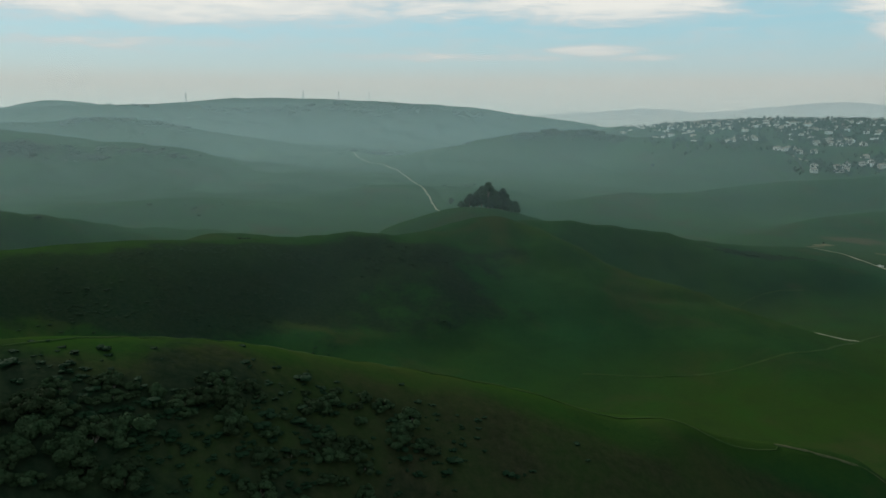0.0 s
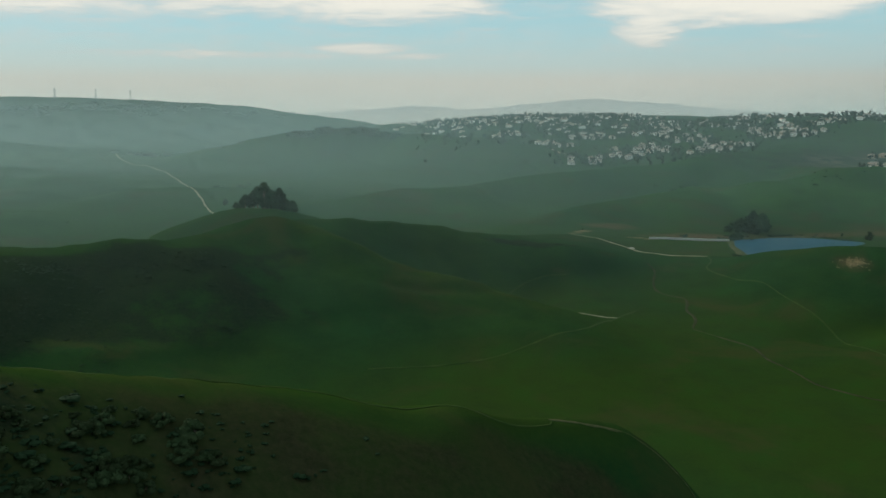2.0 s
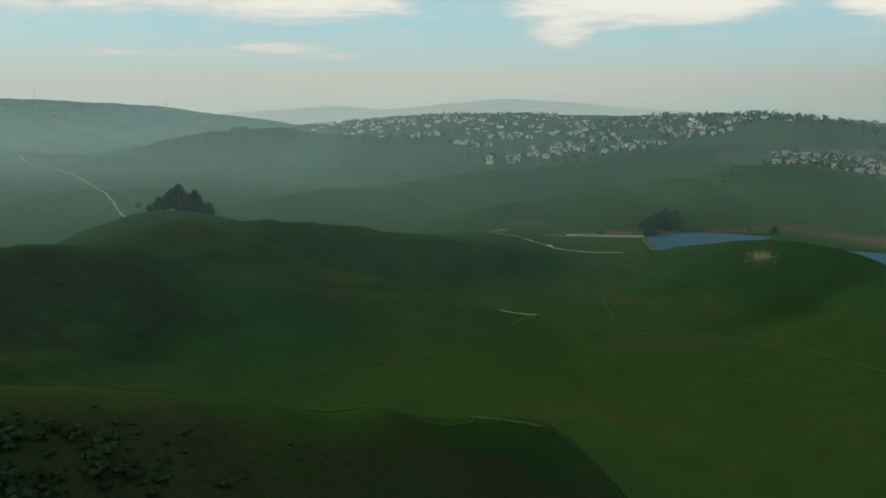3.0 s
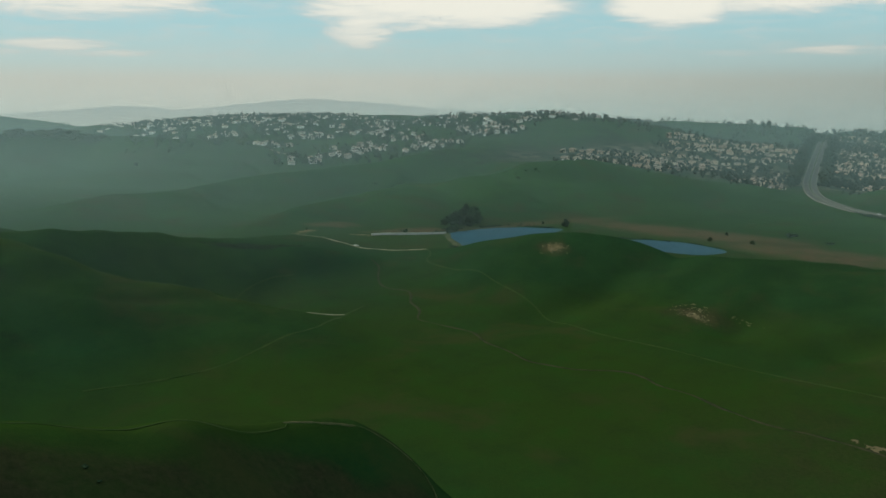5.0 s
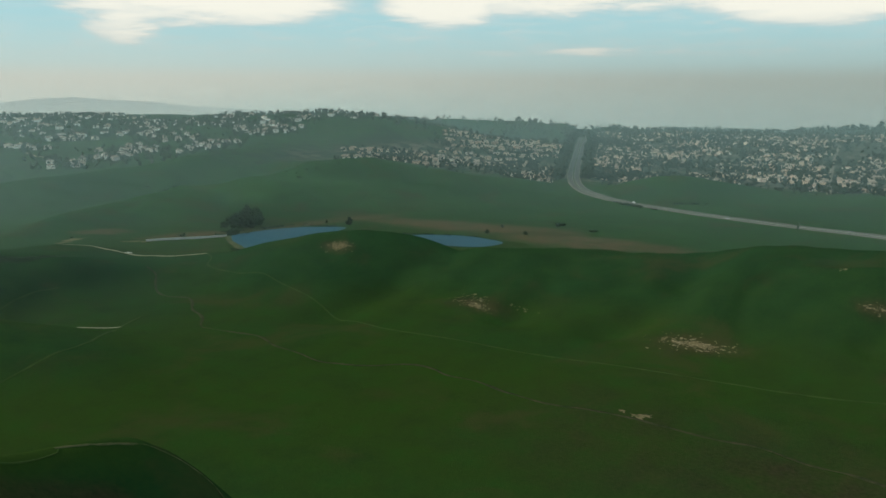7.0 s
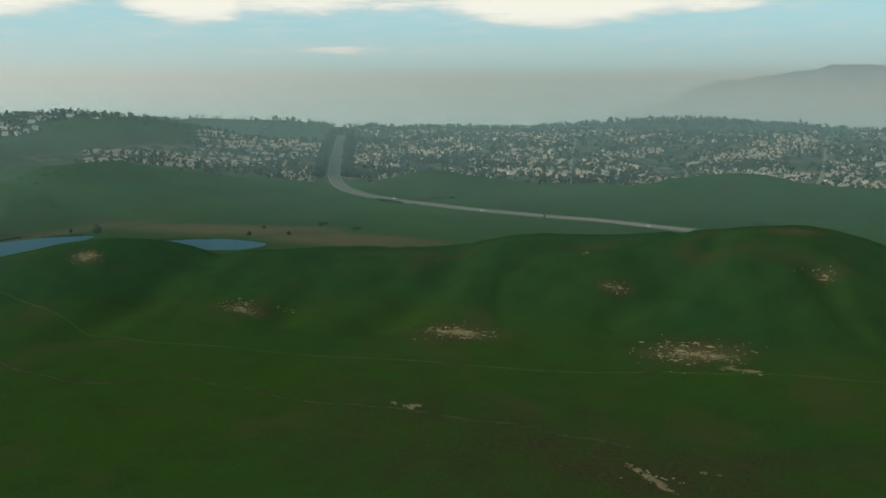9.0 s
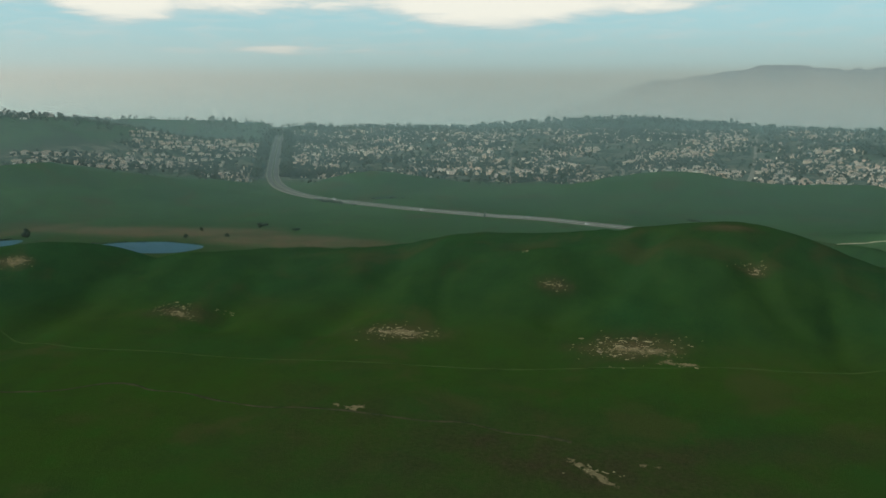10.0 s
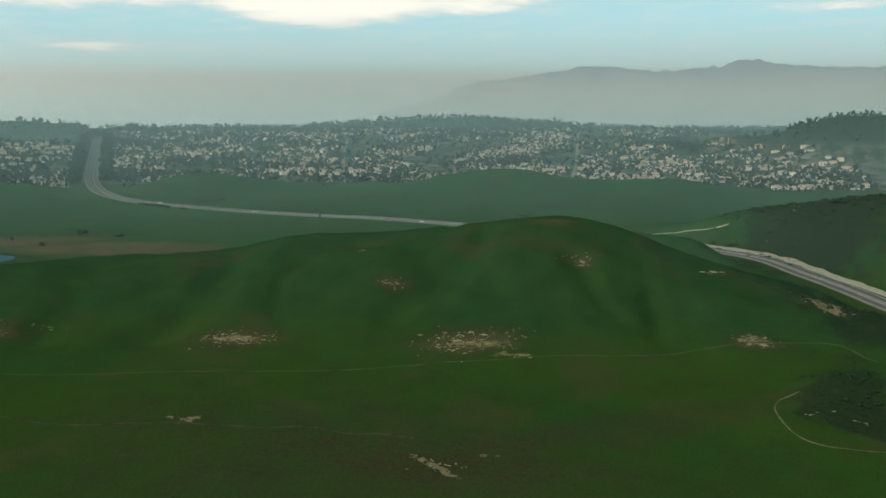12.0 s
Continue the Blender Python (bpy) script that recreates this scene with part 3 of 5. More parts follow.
def build_haze():
    ng = bpy.data.node_groups.new("haze", "GeometryNodeTree")
    ng.interface.new_socket("Geometry", in_out="INPUT", socket_type="NodeSocketGeometry")
    ng.interface.new_socket("Geometry", in_out="OUTPUT", socket_type="NodeSocketGeometry")
    cube = ng.nodes.new("GeometryNodeVolumeCube")
    cube.inputs["Min"].default_value, cube.inputs["Max"].default_value = (-3050, -3050, -60), (3050, 3050, 270)
    for k, n in (("Resolution X", 100), ("Resolution Y", 100), ("Resolution Z", 44)):
        cube.inputs[k].default_value = n
    # thicker in the far valley to the north and low down, thin round the near hills
    sep = ng.nodes.new("ShaderNodeSeparateXYZ")
    ng.links.new(ng.nodes.new("GeometryNodeInputPosition").outputs[0], sep.inputs[0])

    def rise(axis, lo, hi, a, b):
        m = ng.nodes.new("ShaderNodeMapRange")
        m.interpolation_type = "SMOOTHSTEP"
        for i, v in enumerate((lo, hi, a, b)):
            m.inputs[i + 1].default_value = v
        ng.links.new(sep.outputs[axis], m.inputs[0])
        return m.outputs[0]

    def op(kind, a, b):
        m = ng.nodes.new("ShaderNodeMath")
        m.operation = kind
        ng.links.new(a, m.inputs[0])
        ng.links.new(b, m.inputs[1])
        return m.outputs[0]

    north = op("MULTIPLY", op("ADD", rise("Y", 240, 600, 0.0, 0.20), rise("Y", 520, 1060, 0.0, 0.22)), rise("X", 250, 1200, 1.0, 0.48))
    east = op("ADD", rise("X", 260, 560, 0.0, 0.08), op("ADD", rise("X", 450, 950, 0.0, 0.21), rise("X", 1950, 2850, 0.0, 0.26)))
    ng.links.new(op("MULTIPLY", op("MAXIMUM", north, east), op("ADD", rise("Z", 35, 185, 0.50, 0.0), rise("Z", 110, 268, 0.42, 0.0))), cube.inputs["Density"])
    mat = bpy.data.materials.new("haze")
    mat.use_nodes = True
    nt = mat.node_tree
    nt.nodes.clear()
    v = nt.nodes.new("ShaderNodeVolumePrincipled")
    v.inputs["Color"].default_value = (0.65, 0.88, 0.87, 1)
    v.inputs["Density"].default_value = 0.0009
    v.inputs["Anisotropy"].default_value = 0.2
    out = nt.nodes.new("ShaderNodeOutputMaterial")
    nt.links.new(v.outputs[0], out.inputs["Volume"])
    sm = ng.nodes.new("GeometryNodeSetMaterial")
    sm.inputs["Material"].default_value = mat
    o = ng.nodes.new("NodeGroupOutput")
    ng.links.new(cube.outputs[0], sm.inputs[0])
    ng.links.new(sm.outputs[0], o.inputs[0])
    bm = bmesh.new()
    bmesh.ops.create_cube(bm, size=1, matrix=Matrix.Translation((0, 0, -20)))
    me = bpy.data.meshes.new("haze")
    bm.to_mesh(me)
    me.materials.append(mat)
    ob = new("haze", me)
    mod = ob.modifiers.new("haze", "NODES")
    mod.node_group = ng
    return tagged(ob, "thin bluish haze lying in the valley air", "haze", kind="stuff")


build_haze()


# ---------------------------------------------------------------- building kit


def part(name, bm, material, parent=None, label="", smooth_faces=False):
    """Links a bmesh as one mesh object, under a thing or a part."""
    me = bpy.data.meshes.new(name)
    bm.to_mesh(me)
    bm.free()
    me.materials.append(material)
    if smooth_faces:
        me.polygons.foreach_set("use_smooth", np.ones(len(me.polygons), bool))
    ob = new(name, me)
    ob.parent = parent
    if label:
        ob["label"] = label
    return ob


def empty(name, label, category, group="", kind=""):
    return tagged(new(name), label, category, group, kind)


def box(bm, x0, y0, z0, x1, y1, z1):
    m = Matrix.Translation(((x0 + x1) / 2, (y0 + y1) / 2, (z0 + z1) / 2)) @ Matrix.Diagonal((x1 - x0, y1 - y0, z1 - z0, 1))
    return bmesh.ops.create_cube(bm, size=1, matrix=m)["verts"]


def tube(bm, a, b, ra, rb, sides=6):
    a, b = Vector(a), Vector(b)
    q = (b - a).to_track_quat("Z", "Y").to_matrix()
    rings = []
    for c, r in ((a, ra), (b, rb)):
        rings.append([bm.verts.new(c + q @ Vector((r * math.cos(k * 2 * math.pi / sides), r * math.sin(k * 2 * math.pi / sides), 0))) for k in range(sides)])
    for k in range(sides):
        bm.faces.new((rings[0][k], rings[0][(k + 1) % sides], rings[1][(k + 1) % sides], rings[1][k]))
    bm.faces.new(rings[0][::-1])
    bm.faces.new(rings[1])


def raw_mesh(name, verts, faces, materials, slots=None, smooth_faces=False):
    me = bpy.data.meshes.new(name)
    me.from_pydata(verts, [], faces)
    for m in materials:
        me.materials.append(m)
    if slots is not None:
        me.polygons.foreach_set("material_index", np.array(slots, np.int32))
    if smooth_faces:
        me.polygons.foreach_set("use_smooth", np.ones(len(me.polygons), bool))
    me.update()
    return me


def simple(name, a, b, size, rough=0.9, local=True, vary=0.0, bump=0.0, fine=None, spec=0.03):
    """A two-tone grained surface, each object a little lighter or darker."""
    m = Mat(name, rough, spec=spec)
    f = m.math("ADD", m.math("MULTIPLY", m.noise(size, 5, 0.6, local=local), 0.65), m.math("MULTIPLY", m.noise(fine or size / 7, 4, 0.6, local=local), 0.35))
    col = m.mix(f, a, b)
    if vary:
        hsv = m.node("ShaderNodeHueSaturation")
        m.put(hsv.inputs["Value"], m.math("ADD", 1 - vary, m.math("MULTIPLY", m.rand(), 2 * vary)))
        m.put(hsv.inputs["Hue"], m.math("ADD", 0.49, m.math("MULTIPLY", m.rand(), 0.02)))
        m.put(hsv.inputs["Color"], col)
        col = hsv.outputs[0]
    m.colour(col)
    if bump:
        m.bump(f, 0.6, bump)
    return m.m


BARK = simple("bark", (0.09, 0.07, 0.05), (0.17, 0.13, 0.10), 0.6, bump=0.05)
LEAF = simple("tree_leaves", (0.016, 0.034, 0.015), (0.034, 0.053, 0.024), 2.5, 0.85, vary=0.25)
SHRUB_LEAF = simple("shrub_leaves", (0.025, 0.042, 0.017), (0.048, 0.062, 0.028), 1.2, 0.9, vary=0.3)
SCRUB_LEAF = simple("scrub_leaves", (0.010, 0.023, 0.010), (0.020, 0.035, 0.016), 4.0, 0.9, local=False)
ROCK = simple("sandstone", (0.10, 0.080, 0.043), (0.23, 0.18, 0.108), 0.8, 0.95, vary=0.2, bump=0.06)
DIRT = simple("dirt_track", (0.018, 0.040, 0.008), (0.105, 0.090, 0.045), 7.0, 0.97, local=False, bump=0.05)
PALE_DIRT = simple("pale_dirt", (0.19, 0.17, 0.115), (0.32, 0.28, 0.205), 4.0, 0.95, local=False, bump=0.04)
TURF_TRACK = simple("worn_turf", (0.018, 0.042, 0.008), (0.042, 0.057, 0.017), 9.0, 0.97, local=False)
GRAVEL = simple("road_gravel", (0.115, 0.10, 0.075), (0.20, 0.175, 0.135), 3.0, 0.95, local=False)
ASPHALT = simple("asphalt", (0.060, 0.057, 0.051), (0.092, 0.087, 0.078), 6.0, 0.95, local=False, spec=0.05)
CONCRETE = simple("concrete", (0.34, 0.32, 0.28), (0.50, 0.47, 0.42), 2.0, 0.9, local=False, bump=0.02)
PAINT = simple("road_paint", (0.20, 0.195, 0.175), (0.30, 0.29, 0.27), 1.0, 0.7)
STEEL = simple("galvanised_steel", (0.30, 0.31, 0.32), (0.42, 0.43, 0.44), 2.0, 0.5)


def leaf_cloud(rng, blobs, per_blob, leaf):
    """Leaf sprays scattered over round clumps: vertices and faces."""
    verts, faces = [], []
    for c, r in blobs:
        n = rng.normal(size=(per_blob, 3))
        n /= np.linalg.norm(n, axis=1)[:, None]
        p = np.array(c) + n * np.array(r) * rng.uniform(0.72, 1.08, (per_blob, 1))
        t = rng.normal(size=(per_blob, 3))
        t -= (t * n).sum(1)[:, None] * n * 0.7
        t /= np.linalg.norm(t, axis=1)[:, None]
        s = np.cross(n, t)
        s /= np.linalg.norm(s, axis=1)[:, None] + 1e-9
        k = rng.uniform(0.6, 1.3, (per_blob, 1)) * leaf
        quad = np.stack([p - t * k, p + s * k * 0.7 + n * k * 0.25, p + t * k, p - s * k * 0.7 + n * k * 0.25], 1)
        base = len(verts)
        verts.extend(map(tuple, quad.reshape(-1, 3)))
        faces.extend((base + 4 * q, base + 4 * q + 1, base + 4 * q + 2, base + 4 * q + 3) for q in range(per_blob))
    return verts, faces


def lumps(rng, blobs, rough=0.22):
    """Irregular solid cores inside the leaf clumps."""
    bm = bmesh.new()
    for c, r in blobs:
        v = bmesh.ops.create_icosphere(bm, subdivisions=1, radius=1)["verts"]
        for q in v:
            q.co = Vector(c) + Vector(np.array(q.co) * np.array(r) * rng.uniform(1 - rough, 1 + rough))
    me = bpy.data.meshes.new("lumps")
    bm.to_mesh(me)
    bm.free()
    v = [tuple(q.co) for q in me.vertices]
    f = [tuple(p.vertices) for p in me.polygons]
    bpy.data.meshes.remove(me)
    return v, f


def joined(a, b):
    n = len(a[0])
    return a[0] + b[0], a[1] + [tuple(i + n for i in f) for f in b[1]]


def make_tree(name, label, tall, wide, seed, blobs, per_blob, leaf, group="", trunk_share=0.28, slim=False):
    """A tree: a tapered trunk with limbs, and a crown of leafy clumps."""
    rng = np.random.default_rng(seed)
    tree = empty(name, label, "tree", group)
    centres = []
    for k in range(blobs):
        a, u = rng.uniform(0, 2 * math.pi), (k + 0.5) / blobs
        zz = tall * (trunk_share + (0.93 - trunk_share) * u)
        spread = wide / 2 * (math.sin(math.pi * min(0.25 + 0.72 * u, 1)) ** 0.8) * rng.uniform(0.25, 0.85)
        r = wide * rng.uniform(0.13, 0.24) * (1.1 - 0.4 * u)
        centres.append(((spread * math.cos(a), spread * math.sin(a), zz), (r, r, r * (1.5 if slim else 0.8))))
    bm = bmesh.new()
    r0 = tall * 0.022 + 0.08
    tube(bm, (0, 0, -0.6), (0.1, 0, tall * trunk_share), r0 * 1.25, r0, 7)
    tube(bm, (0.1, 0, tall * trunk_share), (0, 0.1, tall * 0.8), r0, r0 * 0.3, 6)
    for c, r in centres[:: max(1, blobs // 7)]:
        z0 = tall * trunk_share + (c[2] - tall * trunk_share) * 0.35
        tube(bm, (0.05, 0.05, z0), (c[0] * 0.9, c[1] * 0.9, c[2]), r0 * 0.45, r0 * 0.15, 5)
    part("trunk", bm, BARK, tree, "grey-brown bark")
    core = lumps(rng, [(c, tuple(0.8 * q for q in r)) for c, r in centres])
    v, f = joined(core, leaf_cloud(rng, centres, per_blob, leaf))
    crown = new("crown", raw_mesh("crown", v, f, [LEAF]))
    crown.parent = tree
    return tree


def drape(name, pts, width, material, lift=0.12, label="", category="", kind="structure", step=5.0, wander=0.0, parent=None, seed=1, ragged=0.0, group=""):
    """A ribbon laid over the land along a smooth line of x, y."""
    c = spline(pts, 12)
    seg = np.hypot(*np.diff(c, axis=0).T)
    s = np.concatenate([[0], np.cumsum(seg)])
    n = max(4, int(s[-1] / step))
    q = np.linspace(0, s[-1], n)
    x, y = np.interp(q, s, c[:, 0]), np.interp(q, s, c[:, 1])
    if wander:
        x, y = x + wander * value_noise(q, q * 0, 24, seed), y + wander * value_noise(q, q * 0, 31, seed + 1)
    tx, ty = np.gradient(x), np.gradient(y)
    k = np.hypot(tx, ty)
    nx, ny = -ty / k, tx / k
    rng = np.random.default_rng(seed)
    rows = []
    across = (-0.5, -0.25, 0, 0.25, 0.5)
    for u in across:
        w = width * (1 + ragged * value_noise(q, q * 0 + 50 * u, 9, seed + 3)) if ragged else width
        px, py = x + nx * w * u, y + ny * w * u
        z = ground_level(px, py) + lift - (0.25 if abs(u) == 0.5 else 0.0)
        rows.append(np.stack([px, py, z], 1))
    v = np.stack(rows, 1).reshape(-1, 3)
    m = len(across)
    faces = [(i * m + j, (i + 1) * m + j, (i + 1) * m + j + 1, i * m + j + 1) for i in range(n - 1) for j in range(m - 1)]
    ob = new(name, raw_mesh(name, v.tolist(), [f[::-1] for f in faces], [material], smooth_faces=True))
    ob.parent = parent
    return tagged(ob, label, category, group, kind) if parent is None else ob


from mathutils.bvhtree import BVHTree
LAND = BVHTree.FromObject(GROUND, bpy.context.evaluated_depsgraph_get())


def ground_level(x, y):
    """The height of the ground mesh itself under each place."""
    out = []
    for a, b in zip(np.atleast_1d(x), np.atleast_1d(y)):
        hit = LAND.ray_cast(Vector((float(a), float(b), 900)), Vector((0, 0, -1)))[0]
        out.append(hit.z if hit else 0.0)
    return np.array(out)


def level(x, y):
    return float(ground_level([x], [y])[0])


# ---------------------------------------------------------------- the far distance


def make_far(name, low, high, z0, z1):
    """Mountains lost in smog: a plain backdrop that glows, the air before it painted in."""
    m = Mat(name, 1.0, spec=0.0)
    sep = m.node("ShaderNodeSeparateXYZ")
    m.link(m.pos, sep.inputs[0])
    # smog put into the emission colour: paler towards the foot
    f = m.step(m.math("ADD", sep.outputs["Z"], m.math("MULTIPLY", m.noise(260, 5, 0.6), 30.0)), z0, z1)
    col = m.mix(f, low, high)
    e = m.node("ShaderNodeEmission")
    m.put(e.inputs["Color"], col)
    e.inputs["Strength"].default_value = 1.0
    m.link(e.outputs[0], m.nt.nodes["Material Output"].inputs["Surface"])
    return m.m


def backdrop(name, crest, depth, material, label, seed):
    """A range of hills: a crest line with a ragged skyline and slopes to both sides."""
    c = spline(crest, 30)
    n = len(c)
    q = np.arange(n) * 31.0
    z = c[:, 2] * (1 + 0.030 * value_noise(q, q * 0, 160, seed) + 0.016 * value_noise(q, q * 0, 60, seed + 1) + 0.008 * value_noise(q, q * 0, 25, seed + 2))
    t = np.gradient(c[:, :2], axis=0)
    t /= np.linalg.norm(t, axis=1)[:, None]
    nrm = np.stack([-t[:, 1], t[:, 0]], 1)
    rows = []
    for u, k in ((-1, -0.2), (-0.7, 0.2), (-0.35, 0.62), (-0.12, 0.9), (0, 1.0), (0.15, 0.85), (0.5, 0.4), (1, -0.2)):
        wob = 0.10 * value_noise(q, q * 0 + 90 * u, 120, seed + 4) * (1 - k)
        p = c[:, :2] + nrm * depth * u
        rows.append(np.column_stack([p, z * (k + wob)]))
    v = np.stack(rows, 1).reshape(-1, 3)
    m = len(rows)
    faces = [(i * m + j, i * m + j + 1, (i + 1) * m + j + 1, (i + 1) * m + j) for i in range(n - 1) for j in range(m - 1)]
    ob = new(name, raw_mesh(name, v.tolist(), faces, [material], smooth_faces=True))
    return tagged(ob, label, "mountains", kind="structure")


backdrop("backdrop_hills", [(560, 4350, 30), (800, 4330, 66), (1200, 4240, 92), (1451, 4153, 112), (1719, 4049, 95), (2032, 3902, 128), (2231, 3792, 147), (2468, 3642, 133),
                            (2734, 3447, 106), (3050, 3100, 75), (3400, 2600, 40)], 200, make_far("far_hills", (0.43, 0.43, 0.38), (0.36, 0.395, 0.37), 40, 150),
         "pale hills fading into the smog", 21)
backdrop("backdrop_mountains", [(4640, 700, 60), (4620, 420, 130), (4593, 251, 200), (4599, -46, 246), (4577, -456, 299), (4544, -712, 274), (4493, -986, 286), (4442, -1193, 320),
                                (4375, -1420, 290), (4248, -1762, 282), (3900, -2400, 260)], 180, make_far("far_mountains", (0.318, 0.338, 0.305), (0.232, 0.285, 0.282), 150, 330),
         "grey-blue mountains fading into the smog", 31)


# ---------------------------------------------------------------- roads and tracks
LINE = ROAD[:69, :2].tolist()


def offset_line(pts, d):
    p = np.array(pts, float)
    t = np.gradient(p, axis=0)
    t /= np.linalg.norm(t, axis=1)[:, None]
    return (p + np.stack([-t[:, 1], t[:, 0]], 1) * d).tolist()


def build_highway():
    drape("road", LINE, 23, GRAVEL, 0.35, "pale gravel shoulders of a divided highway", "road", step=9)
    for d in (6.0, -6.0):
        drape("road", offset_line(LINE, d), 7.8, ASPHALT, 0.75, "grey asphalt carriageway of a divided highway", "road", step=9, group="carriageways")
    for d in (1.9, -1.9, 10.1, -10.1):
        drape("road_line", offset_line(LINE, d), 0.2, PAINT, 0.95, "white painted edge line", "road marking", step=9, group="edge lines")
    drape("median", LINE[36:], 2.6, TURF_TRACK, 0.8, "weedy strip between two carriageways", "verge", step=9)


build_highway()
# the road cut's pale bank above the highway
drape("road_bank", offset_line(LINE[:20], -17.5), 11, PALE_DIRT, 0.9, "pale cut bank beside the highway", "bank", step=4, ragged=0.35, seed=5)
TRACKS = [
    # name, width, material, label, line
    ("dirt_road", 3.6, PALE_DIRT, "pale dirt road across the valley floor", [(385, 760), (423, 723), (439, 680), (452, 650), (493, 619)]),
    ("dirt_road", 2.8, PALE_DIRT, "pale winding dirt road through the far valley", [(150, 905), (117, 936), (104, 1050), (102, 1153), (96, 1240), (101, 1334), (92, 1480), (80, 1666), (28, 1840), (-8, 2100)]),
    ("dirt_track", 1.1, TURF_TRACK, "worn cattle track along the foot of the hill", [(493, 619), (470, 585), (447, 555), (438, 482), (425, 410), (413, 351), (419, 287), (430, 194), (443, 97), (455, 40), (463, -7), (470, -60), (476, -97), (491, -184), (470, -205)]),
    ("dirt_track", 1.4, TURF_TRACK, "faint grassy track along the foot of the hill", [(119, 419), (160, 416), (195, 420), (246, 432), (285, 460), (316, 488), (340, 500)]),
    ("dirt_track", 1.5, PALE_DIRT, "pale dirt track at a gully", [(316, 488), (305, 493), (290, 512)]),
    ("dirt_track", 0.8, TURF_TRACK, "curving worn track on the hill's foot", [(290, 512), (270, 530), (268, 560), (306, 579), (330, 585)]),
    ("dirt_track", 0.9, DIRT, "worn track curving round the end of a ridge", [(120, 220), (136, 219), (148, 215), (156, 207), (158, 198), (156, 190)]),
    # brighter strip added along the near crest, where the grass catches light
    ("dirt_track", 0.8, TURF_TRACK, "thin bright turf strip standing in for the sunlit ridge crest", [(-70, 171), (-36, 196), (-4, 209), (33, 217), (75, 217), (114, 217), (120, 220)]),
    ("dirt_track", 1.0, DIRT, "dirt track curving round a scrubby mound", [(408, -142), (400, -129), (384, -124), (367, -126), (357, -134), (354, -150), (354, -175)]),
    ("dirt_track", 1.6, PALE_DIRT, "pale dirt road behind the hill", [(915, -140), (908, -173), (885, -203), (872, -222)]),
    ("dirt_track", 1.6, TURF_TRACK, "grassy path down the spur", [(115, 629), (150, 591), (183, 560), (228, 522), (262, 492)]),
    ("street", 4.0, PALE_DIRT, "pale access road on the hillside below houses", [(790, 1960), (765, 1860), (735, 1755)]),
    ("street", 4.0, PALE_DIRT, "pale access road on the hillside below houses", [(850, 1580), (844, 1549), (823, 1437)]),
]
for k, (nm, w, mat, lab, line) in enumerate(TRACKS):
    drape(nm, line, w, mat, 0.22, lab, "track", step=3.0, wander=1.2, seed=20 + k, ragged=0.9, group="tracks")


def build_creek():
    """A shallow eroded ditch that winds over the valley floor."""
    line = [(421, 604), (405, 570), (386, 544), (388, 510), (370, 479), (349, 450), (349, 434), (356, 405), (352, 388), (345, 355), (338, 330), (352, 305), (365, 290), (372, 268), (365, 250), (362, 220), (360, 195), (364, 153), (361, 112), (362, 90), (351, 41)]
    soil = simple("creek_soil", (0.012, 0.020, 0.006), (0.050, 0.044, 0.022), 6.0, local=False)
    drape("creek_bed", line, 2.0, soil, 0.16, "winding eroded creek bed in the meadow", "creek", step=2.0, wander=4.0, seed=61, ragged=0.9)


build_creek()


def build_spillway():
    """The low concrete wall by the pond's dam."""
    bm = bmesh.new()
    a, b = Vector((517, 744, 0)), Vector((594, 711, 0))
    n = 12
    for k in range(n):
        p, q = a.lerp(b, k / n), a.lerp(b, (k + 0.96) / n)
        z = level(p.x, p.y) - 0.5
        d = (q - p).normalized()
        s = Vector((-d.y, d.x, 0)) * 0.5
        v = [bm.verts.new(c + Vector((0, 0, h))) for h in (z, z + 2.7) for c in (p - s, q - s, q + s, p + s)]
        for f in ((0, 3, 2, 1), (4, 5, 6, 7), (0, 1, 5, 4), (1, 2, 6, 5), (2, 3, 7, 6), (3, 0, 4, 7)):
            bm.faces.new([v[i] for i in f])
    ob = part("retaining_wall", bm, CONCRETE)
    tagged(ob, "long low pale concrete wall beside the pond", "wall", kind="structure")
    # the grass and earth dam between wall and water
    drape("dam_crest", [(594, 711), (575, 680), (553, 640)], 9, DIRT, 0.3, "brown earth dam at the end of the pond", "dam", step=3, ragged=0.4)


build_spillway()


# ---------------------------------------------------------------- shrubs, trees and rocks of the open land


def place(ob, x, y, turn=0.0, size=1.0, sink=0.0, tall=1.0):
    m = Matrix.Translation((x, y, level(x, y) - sink)) @ Matrix.Rotation(turn, 4, "Z")
    ob.matrix_basis = m @ Matrix.Diagonal((size, size, size * tall, 1))


def spread(maker, variants, spots, rng, sink=0.1, lo=0.8, hi=1.25):
    """Copies of a few built things at many places, each turned and sized on its own."""
    kinds = [maker(k) for k in range(variants)]
    used = set()
    for i, (x, y, s) in enumerate(spots):
        k = i % variants
        ob = kinds[k]
        if k in used:
            ob = copy_thing(kinds[k], Matrix.Identity(4))
        used.add(k)
        place(ob, x, y, rng.uniform(0, 6.28), s * rng.uniform(lo, hi), sink, rng.uniform(0.85, 1.15))


